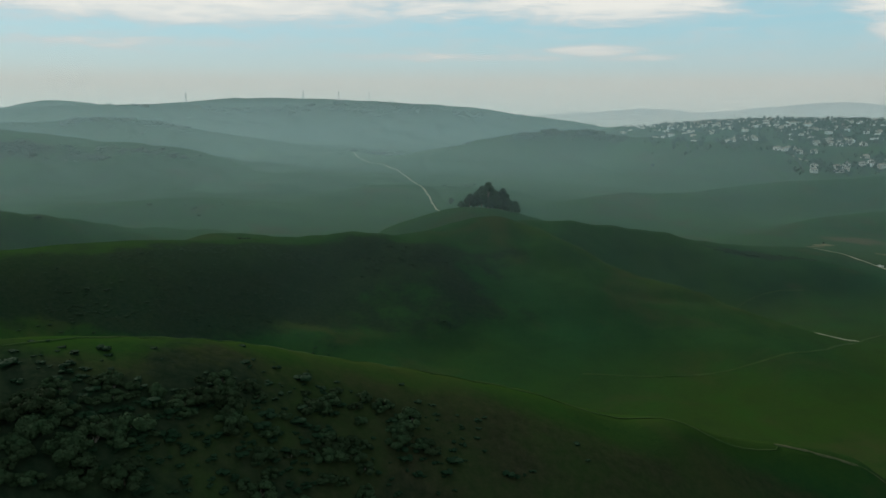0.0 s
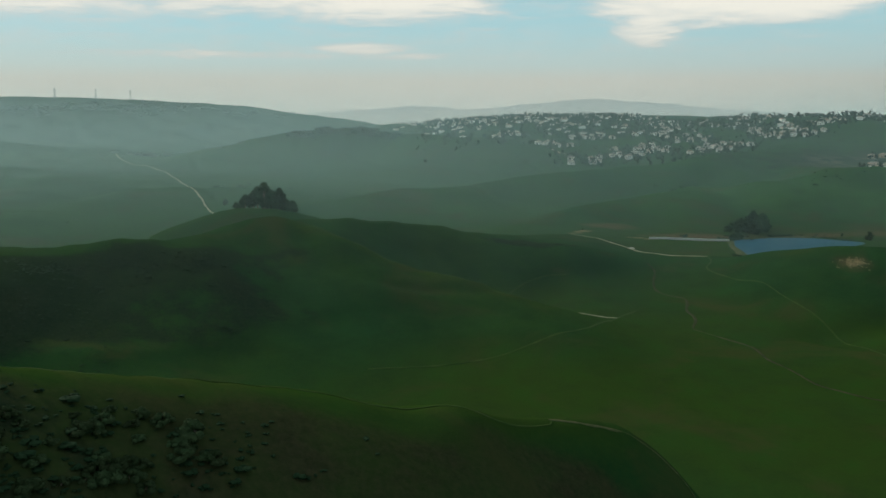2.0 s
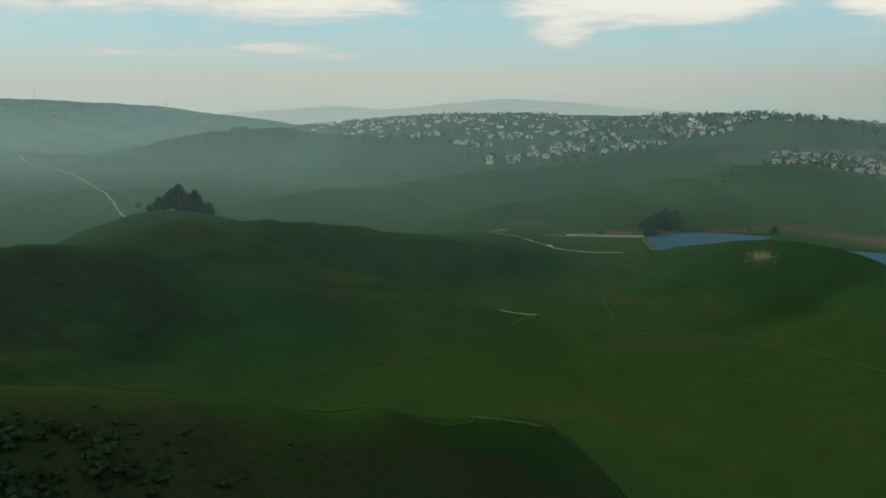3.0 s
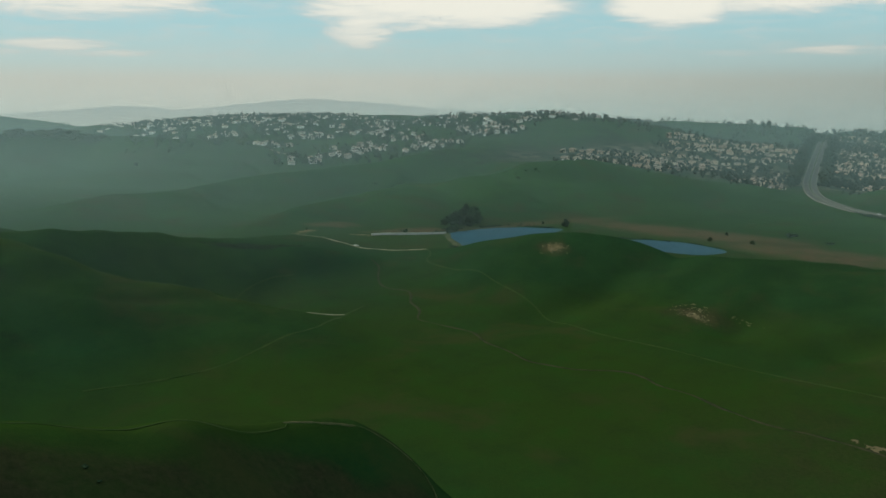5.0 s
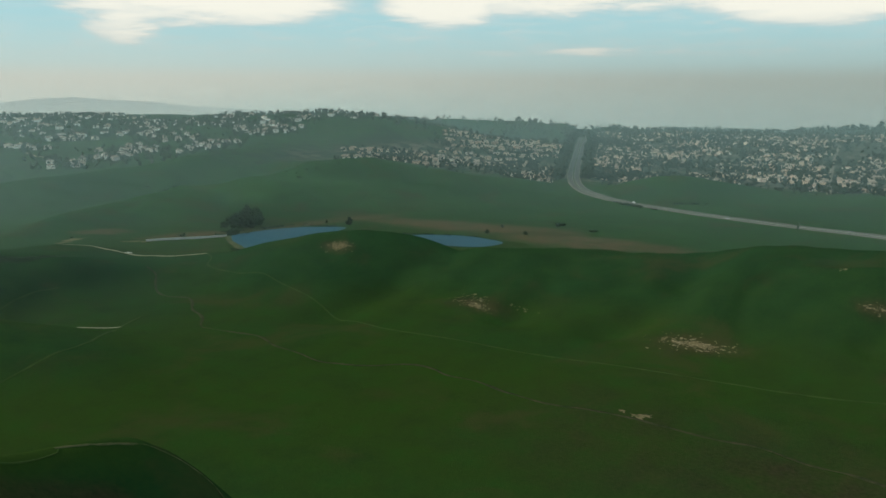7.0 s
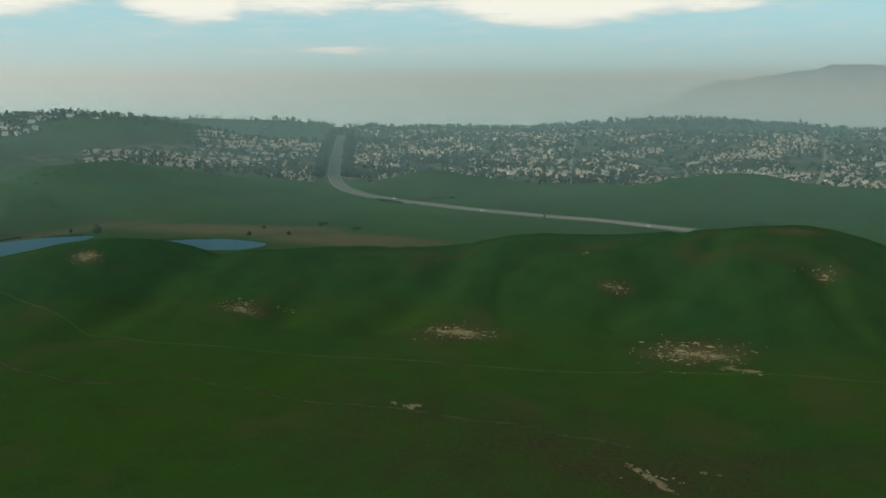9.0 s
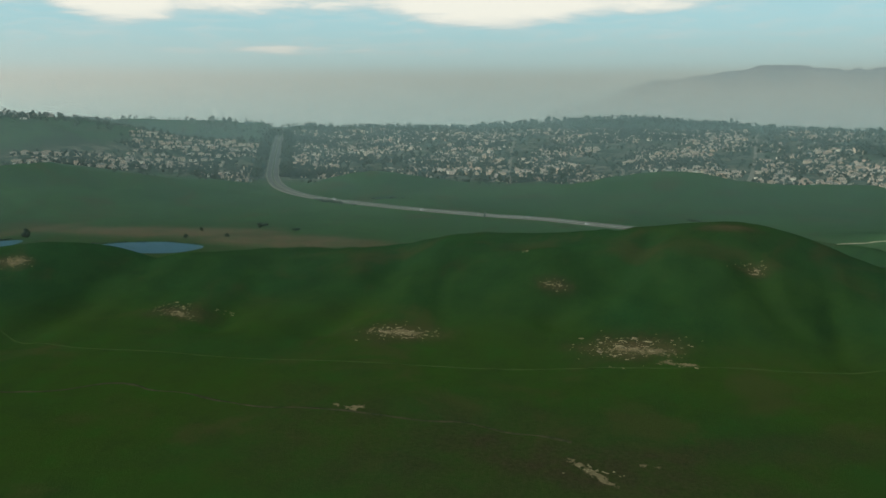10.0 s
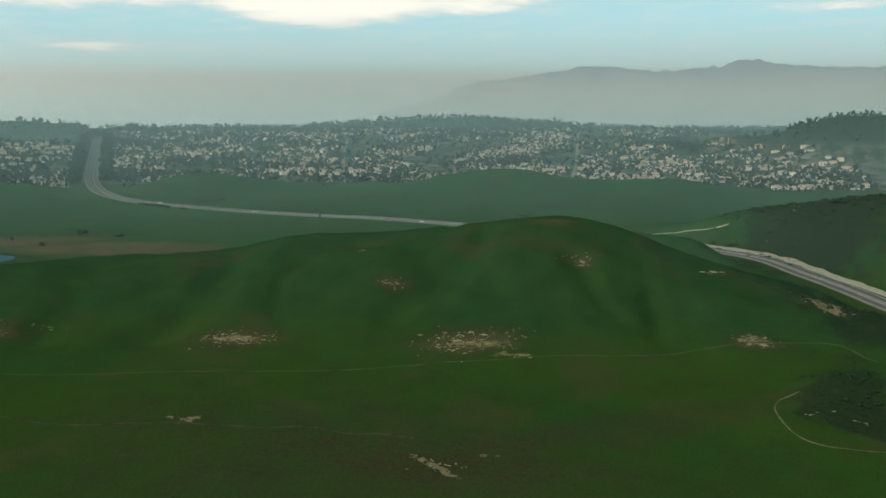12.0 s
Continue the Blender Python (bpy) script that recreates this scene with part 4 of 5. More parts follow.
def make_shrub(k):
    rng = np.random.default_rng(100 + k)
    shrub = empty("shrub", ["dark green rounded coyote brush on the dry ridge", "dense grey-green shrub on the dry ridge", "low dark sage bush among dry grass"][k % 3], "shrub", "shrubs on the near ridge")
    n = 15 + k % 5
    blobs = []
    for q in range(n):
        a, d = rng.uniform(0, 6.28), 2.0 * math.sqrt(rng.uniform(0, 1))
        r = rng.uniform(0.38, 0.92) * (1.15 - 0.2 * d)
        blobs.append(((d * math.cos(a), 0.8 * d * math.sin(a), 0.35 + rng.uniform(0, 1.0) * (1.5 - d * 0.6)), (r * rng.uniform(0.9, 1.3), r, r * rng.uniform(0.6, 0.95))))
    bm = bmesh.new()
    for c, r in blobs[::2]:
        tube(bm, (0.1 * c[0], 0.1 * c[1], -0.3), (c[0] * 0.8, c[1] * 0.8, c[2]), 0.07, 0.03, 5)
    part("stems", bm, BARK, shrub, "brown woody stems")
    v, f = joined(lumps(rng, [(c, tuple(0.70 * q for q in r)) for c, r in blobs], 0.35), leaf_cloud(rng, blobs, 330, 0.13))
    crown = new("foliage", raw_mesh("foliage", v, f, [SHRUB_LEAF]))
    crown.parent = shrub
    return shrub


rng = np.random.default_rng(5)
spots = []
while len(spots) < 118:
    a, d = rng.uniform(0, 6.28), math.sqrt(rng.uniform(0, 1))
    if len(spots) < 100:
        x, y = -33 + 36 * d * math.cos(a), 154 + 19 * d * math.sin(a)
        y += 0.33 * (x + 33)
    else:
        x, y = 4 + 16 * d * math.cos(a), 182 + 8 * d * math.sin(a)
    if y > np.interp(x, [-70, -36, -4, 33], [158, 180, 196, 204]):
        continue
    clump = float(value_noise(np.array([x]), np.array([y]), 13, 41)[0])
    if clump < -0.4 or any((x - p[0]) ** 2 + (y - p[1]) ** 2 < 1.7 ** 2 for p in spots):
        continue
    spots.append((x, y, rng.choice([0.75, 1.05, 1.35, 1.7], p=[0.25, 0.35, 0.25, 0.15])))
spread(make_shrub, 6, spots, rng)


def scatter_scrub(name, patches, label, seed, leafy=14):
    """Scrub too thick to count: many small leafy bushes in one mesh."""
    rng = np.random.default_rng(seed)
    kinds = []
    for k in range(5):
        blobs = [((rng.uniform(-0.6, 0.6), rng.uniform(-0.6, 0.6), rng.uniform(0.25, 0.75)), (q, q, q * 0.8)) for q in rng.uniform(0.35, 0.62, 4)]
        v, f = joined(lumps(rng, blobs), leaf_cloud(rng, blobs, leafy, 0.16))
        kinds.append((np.array(v), f))
    xs, ys, ss = [], [], []
    for cx, cy, a, b, turn, count, size in patches:
        c, s = math.cos(radians(turn)), math.sin(radians(turn))
        made, tries = 0, 0
        while made < count and tries < count * 6:
            tries += 1
            u, w = rng.normal(0, a / 2), rng.normal(0, b / 2)
            x, y = cx + u * c - w * s, cy + u * s + w * c
            if value_noise(np.array([x]), np.array([y]), (a + b) / 4, 43)[0] < -0.3:
                continue
            xs.append(x), ys.append(y), ss.append(size * rng.lognormal(-0.1, 0.4))
            made += 1
    zs = ground_level(xs, ys)
    V, F, n = [], [], 0
    for x, y, z, s in zip(xs, ys, zs, ss):
        kv, kf = kinds[rng.integers(5)]
        t = rng.uniform(0, 6.28)
        ct, st = math.cos(t), math.sin(t)
        V.append(np.stack([x + s * (kv[:, 0] * ct - kv[:, 1] * st), y + s * (kv[:, 0] * st + kv[:, 1] * ct), z - 0.1 + 0.55 * s * kv[:, 2]], 1))
        F.extend([tuple(i + n for i in f) for f in kf])
        n += len(kv)
    ob = new(name, raw_mesh(name, np.concatenate(V).tolist(), F, [SCRUB_LEAF]))
    return tagged(ob, label, "scrub", kind="stuff")


scatter_scrub("ridge_scrub", [(-40, 152, 60, 26, 18, 420, 1.1), (0, 180, 40, 14, 18, 130, 0.9), (-75, 140, 30, 24, 20, 120, 1.1)],
    "low dark brush and dry weeds between the shrubs", 70, 16)
scatter_scrub("hillside_scrub", [
    (-137, 399, 45, 22, 40, 262, 0.65), (-86, 435, 60, 30, 30, 350, 0.65), (-110, 478, 50, 12, 38, 156, 0.72), (-60, 515, 50, 14, 30, 192, 0.79),
    (10, 530, 45, 20, 10, 455, 0.86), (45, 535, 26, 12, -10, 192, 0.79), (65, 500, 22, 7, -20, 105, 0.72), (48, 460, 12, 5, 0, 45, 0.65), (-40, 470, 60, 30, 20, 192, 0.58),
    (320, 637, 44, 8, 5, 296, 0.79), (355, 645, 25, 6, 0, 122, 0.72), (245, 545, 18, 7, 0, 70, 0.65), (-20, 420, 40, 16, 10, 122, 0.50), (-75, 566, 4, 3, 0, 6, 1.70)],
    "dark green scrub patches on the grassy hillside", 71, 8)
scatter_scrub("road_hill_scrub", [
    (860, -300, 90, 50, -40, 620, 1.9), (800, -310, 60, 40, -40, 380, 1.9), (900, -250, 50, 30, -30, 240, 1.7), (850, -230, 60, 16, -50, 120, 1.4), (600, -215, 50, 30, 0, 110, 1.4), (560, -235, 40, 25, 0, 70, 1.4),
    (412, -172, 32, 22, -30, 130, 1.0), (1180, 430, 50, 10, -60, 60, 2.0), (1098, 462, 34, 5, 62, 90, 2.6), (1060, -20, 24, 4, 70, 14, 2.2), (890, 470, 12, 4, 20, 10, 2.6), (870, 415, 10, 4, 20, 8, 2.2),
    (668, 722, 44, 5, -12, 150, 1.7), (712, 688, 22, 5, -60, 80, 1.6), (590, 722, 26, 5, -20, 70, 1.5), (738, 540, 30, 4, -70, 80, 1.3), (755, 490, 22, 4, 80, 50, 1.2), (545, 640, 14, 6, 60, 40, 1.0)],
    "dark sage scrub on the slopes by the highway", 72)
scatter_scrub("far_valley_scrub", [
    (-560, 1440, 170, 45, 5, 200, 5.0), (-330, 1480, 120, 30, 0, 80, 4.5), (-620, 2140, 240, 60, 5, 140, 6.0), (470, 1850, 190, 45, 0, 170, 6.0),
    (-100, 2850, 700, 90, 0, 300, 8.0), (60, 2020, 70, 40, 0, 70, 5.0), (240, 1300, 130, 60, 0, 30, 2.6), (-150, 1050, 160, 60, 0, 30, 2.4),
    (760, 1030, 90, 40, -30, 40, 2.8), (-330, 760, 40, 20, 0, 16, 2.4), (930, 900, 60, 25, -40, 30, 2.4)],
    "dim scrub patches on the hazy valley hills", 73, 6)


def grove_tree(k):
    return make_tree("eucalyptus_tree", "tall dark eucalyptus on the grassy knob", 24, 19, 200 + k, 38, 80, 0.5, "trees on the knob")


def knob_grove():
    rng = np.random.default_rng(9)
    spots = [(131, 822, 1.12), (146, 826, 0.9), (121, 826, 0.8), (152, 832, 0.86), (113, 822, 0.52), (140, 838, 0.95), (104, 820, 0.36), (160, 830, 0.55), (126, 830, 0.92), (136, 832, 0.86), (118, 828, 0.6), (142, 822, 0.6), (156, 826, 0.6), (149, 838, 0.7), (130, 815, 0.45), (110, 828, 0.45)]
    spread(grove_tree, 4, spots, rng, 0.3, 0.96, 1.06)


knob_grove()


def willow(k):
    return make_tree("willow_tree", "dark bushy willow at the pond's edge", 10, 12, 300 + k, 18, 60, 0.5, "trees by the pond", 0.12)


rng = np.random.default_rng(12)
spots = []
for x, y, n, sx, sy, lo, hi in ((655, 752, 17, 15, 12, 0.8, 1.35), (690, 785, 9, 12, 12, 0.6, 1.0), (603, 722, 7, 12, 3, 0.35, 0.6), (560, 745, 4, 16, 4, 0.25, 0.4)):
    spots += [(x + rng.normal(0, sx), y + rng.normal(0, sy), rng.uniform(lo, hi)) for _ in range(n)]
spots += [(745, 672, 0.75), (128, 1110, 0.7), (736, 700, 0.4), (812, 470, 0.45), (795, 510, 0.4), (842, 520, 0.4), (470, 800, 0.35)]
spread(willow, 4, spots, rng, 0.3)


def cypress(k):
    return make_tree("cypress_tree", "narrow dark cypress beside the highway", 9, 3.4, 340 + k, 14, 40, 0.4, "", 0.08, True)


spread(cypress, 1, [(1022, 232, 1.15)], rng, 0.3, 1, 1.01)


def make_rock(k):
    rng = np.random.default_rng(400 + k)
    bm = bmesh.new()
    bmesh.ops.create_icosphere(bm, subdivisions=2, radius=1)
    for v in bm.verts:
        p = np.array(v.co)
        q = 1 + 0.22 * math.sin(3.1 * p[0] + k) * math.cos(2.7 * p[1] + 2 * k) + rng.uniform(-0.08, 0.08)
        v.co = Vector((p[0] * q * 0.8, p[1] * q * 1.9, max(p[2] * q * 0.5, -0.3)))
    for f in bm.faces:
        f.smooth = False
    ob = part("rock", bm, ROCK)
    return tagged(ob, ["weathered tan sandstone boulder on the hillside", "flat pale sandstone ledge on the grassy slope", "rough buff sandstone block in dry grass"][k % 3], "rock", "rocks of the outcrops")


def outcrops():
    rng = np.random.default_rng(33)
    spots = []
    # centre, reach up the slope, reach along it, how many, usual size
    for cx, cy, a, b, n, size in ((486, 165, 11, 26, 34, 0.75), (479, 22, 13, 28, 40, 0.75), (493, 32, 2, 26, 16, 0.9), (480, 318, 7, 16, 24, 0.75), (499, 291, 5, 14, 12, 0.6), (549, 78, 4, 10, 14, 0.7),
                                  (569, -50, 3, 9, 12, 0.8), (601, 106, 3, 6, 6, 0.6), (504, 465, 6, 12, 18, 0.8), (486, -144, 6, 10, 14, 0.7), (538, -207, 6, 10, 16, 0.9), (576, -140, 3, 7, 8, 0.9),
                                  (384, -141, 2, 4, 5, 0.9), (388, -152, 1.5, 2, 3, 0.8), (380, -162, 2, 4, 6, 0.7), (470, 188, 2, 2, 2, 1.2), (464, 0, 2, 12, 8, 0.6), (455, 30, 3, 4, 3, 0.6), (572, -134, 3, 6, 8, 0.8), (556, -197, 4, 12, 14, 0.9), (490, -142, 3, 12, 10, 0.6),
                                  (830, -280, 20, 30, 14, 1.1), (880, -240, 10, 20, 8, 1.2)):
        for _ in range(n):
            spots.append((cx + rng.normal(0, a / 2), cy + rng.normal(0, b / 2.3), 0.72 * size * rng.lognormal(-0.1, 0.55)))
    kinds = [make_rock(k) for k in range(6)]
    for i, (x, y, s) in enumerate(spots):
        ob = kinds[i] if i < 6 else copy_thing(kinds[i % 6], Matrix.Identity(4))
        place(ob, x, y, rng.normal(0, 0.35), s, 0.15 * s, rng.uniform(0.6, 1.0))


outcrops()


def rubble():
    """Loose stones of the outcrops, too small and many to count."""
    rng = np.random.default_rng(34)
    bm = bmesh.new()
    bmesh.ops.create_icosphere(bm, subdivisions=1, radius=1)
    bm.verts.index_update()
    ball = np.array([tuple(v.co) for v in bm.verts])
    facets = [tuple(v.index for v in f.verts) for f in bm.faces]
    bm.free()
    xs, ys = [], []
    for cx, cy, a, b, n in ((487, 168, 6, 12, 130), (484, 26, 7, 15, 170), (490, 326, 4, 12, 70), (549, 78, 3, 6, 30), (574, -48, 3, 6, 30), (504, 465, 4, 6, 40), (488, -142, 3, 7, 40), (326, 28, 3, 5, 24), (556, -200, 4, 8, 50)):
        xs += list(rng.normal(cx, a, n))
        ys += list(rng.normal(cy, b, n))
    V, F = [], []
    for x, y, z in zip(xs, ys, ground_level(xs, ys)):
        r = 0.30 * rng.lognormal(0, 0.4)
        F += [tuple(i + len(V) for i in f) for f in facets]
        V += [tuple(q) for q in np.array((x, y, z)) + ball * rng.uniform(0.7, 1.25, (len(ball), 1)) * (r, r * rng.uniform(1.0, 2.2), 0.6 * r)]
    ob = new("rock_rubble", raw_mesh("rock_rubble", V, F, [ROCK]))
    tagged(ob, "loose pale sandstone rubble on grassy slopes", "rubble", kind="stuff")


rubble()


# ---------------------------------------------------------------- the towns


def make_stucco(name, colours):
    m = Mat(name, 0.9)
    f = m.noise(0.5, 4, 0.6, local=True)
    col = m.ramp(m.rand(), colours)
    m.colour(m.mix(m.math("MULTIPLY", f, 0.2), col, (0.4, 0.36, 0.3)))
    m.bump(f, 0.3, 0.02)
    return m.m


ROOFS = [(0.30, 0.20, 0.14), (0.19, 0.16, 0.13), (0.38, 0.29, 0.21), (0.13, 0.12, 0.11), (0.32, 0.22, 0.15), (0.26, 0.23, 0.20)]


def make_roofing():
    m = Mat("roof_tiles", 0.85)
    f = m.noise(1.2, 4, 0.6, local=True)
    col = m.ramp(m.rand(), ROOFS)
    m.colour(m.mix(m.math("MULTIPLY", f, 0.3), col, (0.16, 0.13, 0.11)))
    w = m.node("ShaderNodeTexWave")
    w.inputs["Scale"].default_value = 3.0
    m.link(m.node("ShaderNodeTexCoord").outputs["Object"], w.inputs["Vector"])
    m.bump(w.outputs["Fac"], 0.5, 0.05)
    return m.m


def make_far_paint(name, colours):
    m = Mat(name, 0.9)
    col = m.ramp(m.island(), colours)
    m.colour(m.mix(m.math("MULTIPLY", m.noise(3, 4), 0.25), col, (0.35, 0.3, 0.26)))
    return m.m


BEIGES = [(0.46, 0.33, 0.22), (0.60, 0.47, 0.34), (0.32, 0.23, 0.16), (0.74, 0.66, 0.54), (0.48, 0.32, 0.22), (0.64, 0.53, 0.41), (0.27, 0.22, 0.18)]
WHITES = [(0.80, 0.78, 0.74), (0.66, 0.60, 0.52), (0.84, 0.83, 0.80), (0.74, 0.70, 0.64), (0.48, 0.40, 0.33), (0.80, 0.77, 0.72)]
STUCCO, WHITE_STUCCO, ROOFING = make_stucco("stucco", BEIGES), make_stucco("white_stucco", WHITES), make_roofing()
GLASS = simple("window_glass", (0.03, 0.035, 0.04), (0.06, 0.065, 0.07), 1.0, 0.08, spec=0.5)
WHITE = simple("white_wood", (0.56, 0.53, 0.48), (0.66, 0.63, 0.58), 1.0, 0.6)
FAR_WALL = make_far_paint("far_walls", BEIGES)
FAR_WHITE = make_far_paint("far_white_walls", WHITES)
FAR_ROOF = make_far_paint("far_roofs", ROOFS)
FAR_LEAF = simple("town_leaves", (0.010, 0.020, 0.011), (0.026, 0.038, 0.019), 9.0, 0.9, local=False)


def hip(bm, x0, y0, x1, y1, z, rise, over=0.6):
    """A hipped roof with eaves over a rectangle."""
    x0, y0, x1, y1 = x0 - over, y0 - over, x1 + over, y1 + over
    run = min(x1 - x0, y1 - y0) / 2
    if x1 - x0 >= y1 - y0:
        a, b = (x0 + run * 0.9, (y0 + y1) / 2), (x1 - run * 0.9, (y0 + y1) / 2)
    else:
        a, b = ((x0 + x1) / 2, y0 + run * 0.9), ((x0 + x1) / 2, y1 - run * 0.9)
    lo = [bm.verts.new((x, y, z - 0.2)) for x, y in ((x0, y0), (x1, y0), (x1, y1), (x0, y1))]
    e = [bm.verts.new((x, y, z)) for x, y in ((x0, y0), (x1, y0), (x1, y1), (x0, y1))]
    p, q = bm.verts.new((*a, z + rise)), bm.verts.new((*b, z + rise))
    bm.faces.new(lo[::-1])
    for i in range(4):
        bm.faces.new((lo[i], lo[(i + 1) % 4], e[(i + 1) % 4], e[i]))
    if x1 - x0 >= y1 - y0:
        bm.faces.new((e[0], e[1], q, p)), bm.faces.new((e[2], e[3], p, q)), bm.faces.new((e[1], e[2], q)), bm.faces.new((e[3], e[0], p))
    else:
        bm.faces.new((e[1], e[2], q, p)), bm.faces.new((e[3], e[0], p, q)), bm.faces.new((e[0], e[1], p)), bm.faces.new((e[2], e[3], q))


def make_house(k, label, group, big=1.0, stucco=None):
    """A suburban house: two wings, hipped roofs, garage, windows, chimney. Its front looks to -y."""
    rng = np.random.default_rng(500 + k)
    stucco = stucco or STUCCO
    house = empty("house", label, "house", group)
    w, d = rng.uniform(10.5, 13.5) * big, rng.uniform(7.5, 9.5) * big
    h = rng.choice([3.2, 5.6]) if big == 1 else 5.8
    gw = rng.uniform(5.2, 5.8)
    side = -1 if k % 2 else 1
    bm = bmesh.new()
    box(bm, -w / 2, -d / 2, -2.5, w / 2, d / 2, h)
    part("wall", bm, stucco, house)
    bm = bmesh.new()
    gx = side * (w / 2 - gw / 2)
    box(bm, gx - gw / 2, -d / 2 - 4.5, -2.5, gx + gw / 2, -d / 2 + 0.01, 3.0)
    part("garage_wall", bm, stucco, house)
    bm = bmesh.new()
    hip(bm, -w / 2, -d / 2, w / 2, d / 2, h, rng.uniform(1.8, 2.6))
    part("roof", bm, ROOFING, house)
    bm = bmesh.new()
    hip(bm, gx - gw / 2, -d / 2 - 4.5, gx + gw / 2, -d / 2 + 1.0, 3.0, 1.5)
    part("garage_roof", bm, ROOFING, house)
    bm = bmesh.new()
    box(bm, gx - 2.4, -d / 2 - 4.58, 0.05, gx + 2.4, -d / 2 - 4.48, 2.3)
    part("garage_door", bm, WHITE, house, "white sectional garage door")
    for j in range(3):
        bm = bmesh.new()
        x = -side * (w / 2 - 1.8 - 2.7 * j) if j < 2 else 0
        z = 1.0 if h < 4 or j == 2 else 3.6
        box(bm, x - 0.8, -d / 2 - 0.06, z, x + 0.8, -d / 2 + 0.02, z + 1.3)
        part("window", bm, GLASS, house, "dark window glass")
    for j in (-1, 1):
        bm = bmesh.new()
        box(bm, j * w / 4 - 1.0, d / 2 - 0.02, 1.0, j * w / 4 + 1.0, d / 2 + 0.06, 2.3)
        part("window", bm, GLASS, house, "dark window glass")
    bm = bmesh.new()
    box(bm, -side * w / 4 - 0.45, 0.8, h, -side * w / 4 + 0.45, 1.6, h + 3.2)
    part("chimney", bm, stucco, house)
    return house


def joined_houses(name, spots, label, seed, paint):
    """Houses too far and too many to pick apart, as real walls and roofs in one mesh."""
    rng = np.random.default_rng(seed)
    V, F, S = [], [], []
    for x, y, z, turn, big in spots:
        w, d, h = rng.uniform(10, 17) * big, rng.uniform(7, 10) * big, rng.choice([2.9, 3.1, 5.2])
        r, o = rng.uniform(1.6, 2.6), 0.6
        n = len(V)
        loc = [(sx * w / 2, sy * d / 2, zz) for zz in (-2.5, h) for sx, sy in ((-1, -1), (1, -1), (1, 1), (-1, 1))]
        loc += [(sx * (w / 2 + o), sy * (d / 2 + o), h) for sx, sy in ((-1, -1), (1, -1), (1, 1), (-1, 1))]
        loc += [(-(w - d) / 2, 0, h + r), ((w - d) / 2, 0, h + r)]
        c, s = math.cos(turn), math.sin(turn)
        V.extend((x + a * c - b * s, y + a * s + b * c, z + e) for a, b, e in loc)
        F.extend(tuple(n + i for i in f) for f in ((0, 1, 5, 4), (1, 2, 6, 5), (2, 3, 7, 6), (3, 0, 4, 7), (8, 9, 13, 12), (10, 11, 12, 13), (9, 10, 13), (11, 8, 12), (11, 10, 9, 8)))
        S.extend([0] * 4 + [1] * 5)
    ob = new(name, raw_mesh(name, V, F, [paint, FAR_ROOF], S))
    return tagged(ob, label, "houses", kind="stuff")


def joined_trees(name, spots, label, seed, lump=3, leafy=9):
    """Trees too many to count: ragged low crowns of facets and leaf sprays on short trunks."""
    rng = np.random.default_rng(seed)
    bm = bmesh.new()
    bmesh.ops.create_icosphere(bm, subdivisions=1, radius=1)
    bm.verts.index_update()
    ball = np.array([tuple(q.co) for q in bm.verts])
    facets = [tuple(q.index for q in f.verts) for f in bm.faces]
    bm.free()
    kinds = []
    for k in range(12):
        tall = rng.uniform(0.7, 1.5)
        v, f = [], []
        blobs = [((rng.uniform(-0.42, 0.42), rng.uniform(-0.42, 0.42), tall * u), (q, q, q * rng.uniform(0.8, 1.2))) for u, q in zip(np.linspace(0.3, 0.85, lump), rng.uniform(0.24, 0.46, lump))]
        for c, r in blobs:
            f += [tuple(i + len(v) for i in q) for q in facets]
            v += [tuple(q) for q in np.array(c) + ball * np.array(r) * rng.uniform(0.65, 1.25, (len(ball), 1))]
        v, f = joined((v, f), leaf_cloud(rng, blobs, leafy, 0.15))
        kinds.append((np.array(v), f))
    V, F, n = [], [], 0
    for x, y, z, s in spots:
        kv, kf = kinds[rng.integers(12)]
        t = rng.uniform(0, 6.28)
        ct, st = math.cos(t), math.sin(t)
        V.append(np.stack([x + s * (kv[:, 0] * ct - kv[:, 1] * st), y + s * (kv[:, 0] * st + kv[:, 1] * ct), z - 0.3 + s * kv[:, 2]], 1))
        F.extend([tuple(i + n for i in f) for f in kf])
        n += len(kv)
    ob = new(name, raw_mesh(name, np.concatenate(V).tolist(), F, [FAR_LEAF]))
    return tagged(ob, label, "trees", kind="stuff")


def lane_distance(x, y, line):
    p = np.asarray(line, float)
    a, e = p[:-1], np.diff(p, axis=0)
    s = np.clip(((x - a[:, 0]) * e[:, 0] + (y - a[:, 1]) * e[:, 1]) / (e ** 2).sum(1), 0, 1)
    return float(np.hypot(x - a[:, 0] - s * e[:, 0], y - a[:, 1] - s * e[:, 1]).min())


# streets that climb through the lower town, seen end on
STREETS = [[(1440, 285), (1640, 325), (1900, 372), (2250, 430)], [(1480, -105), (1800, -140), (2200, -172), (2600, -205)], [(1500, 100), (1750, 112)]]


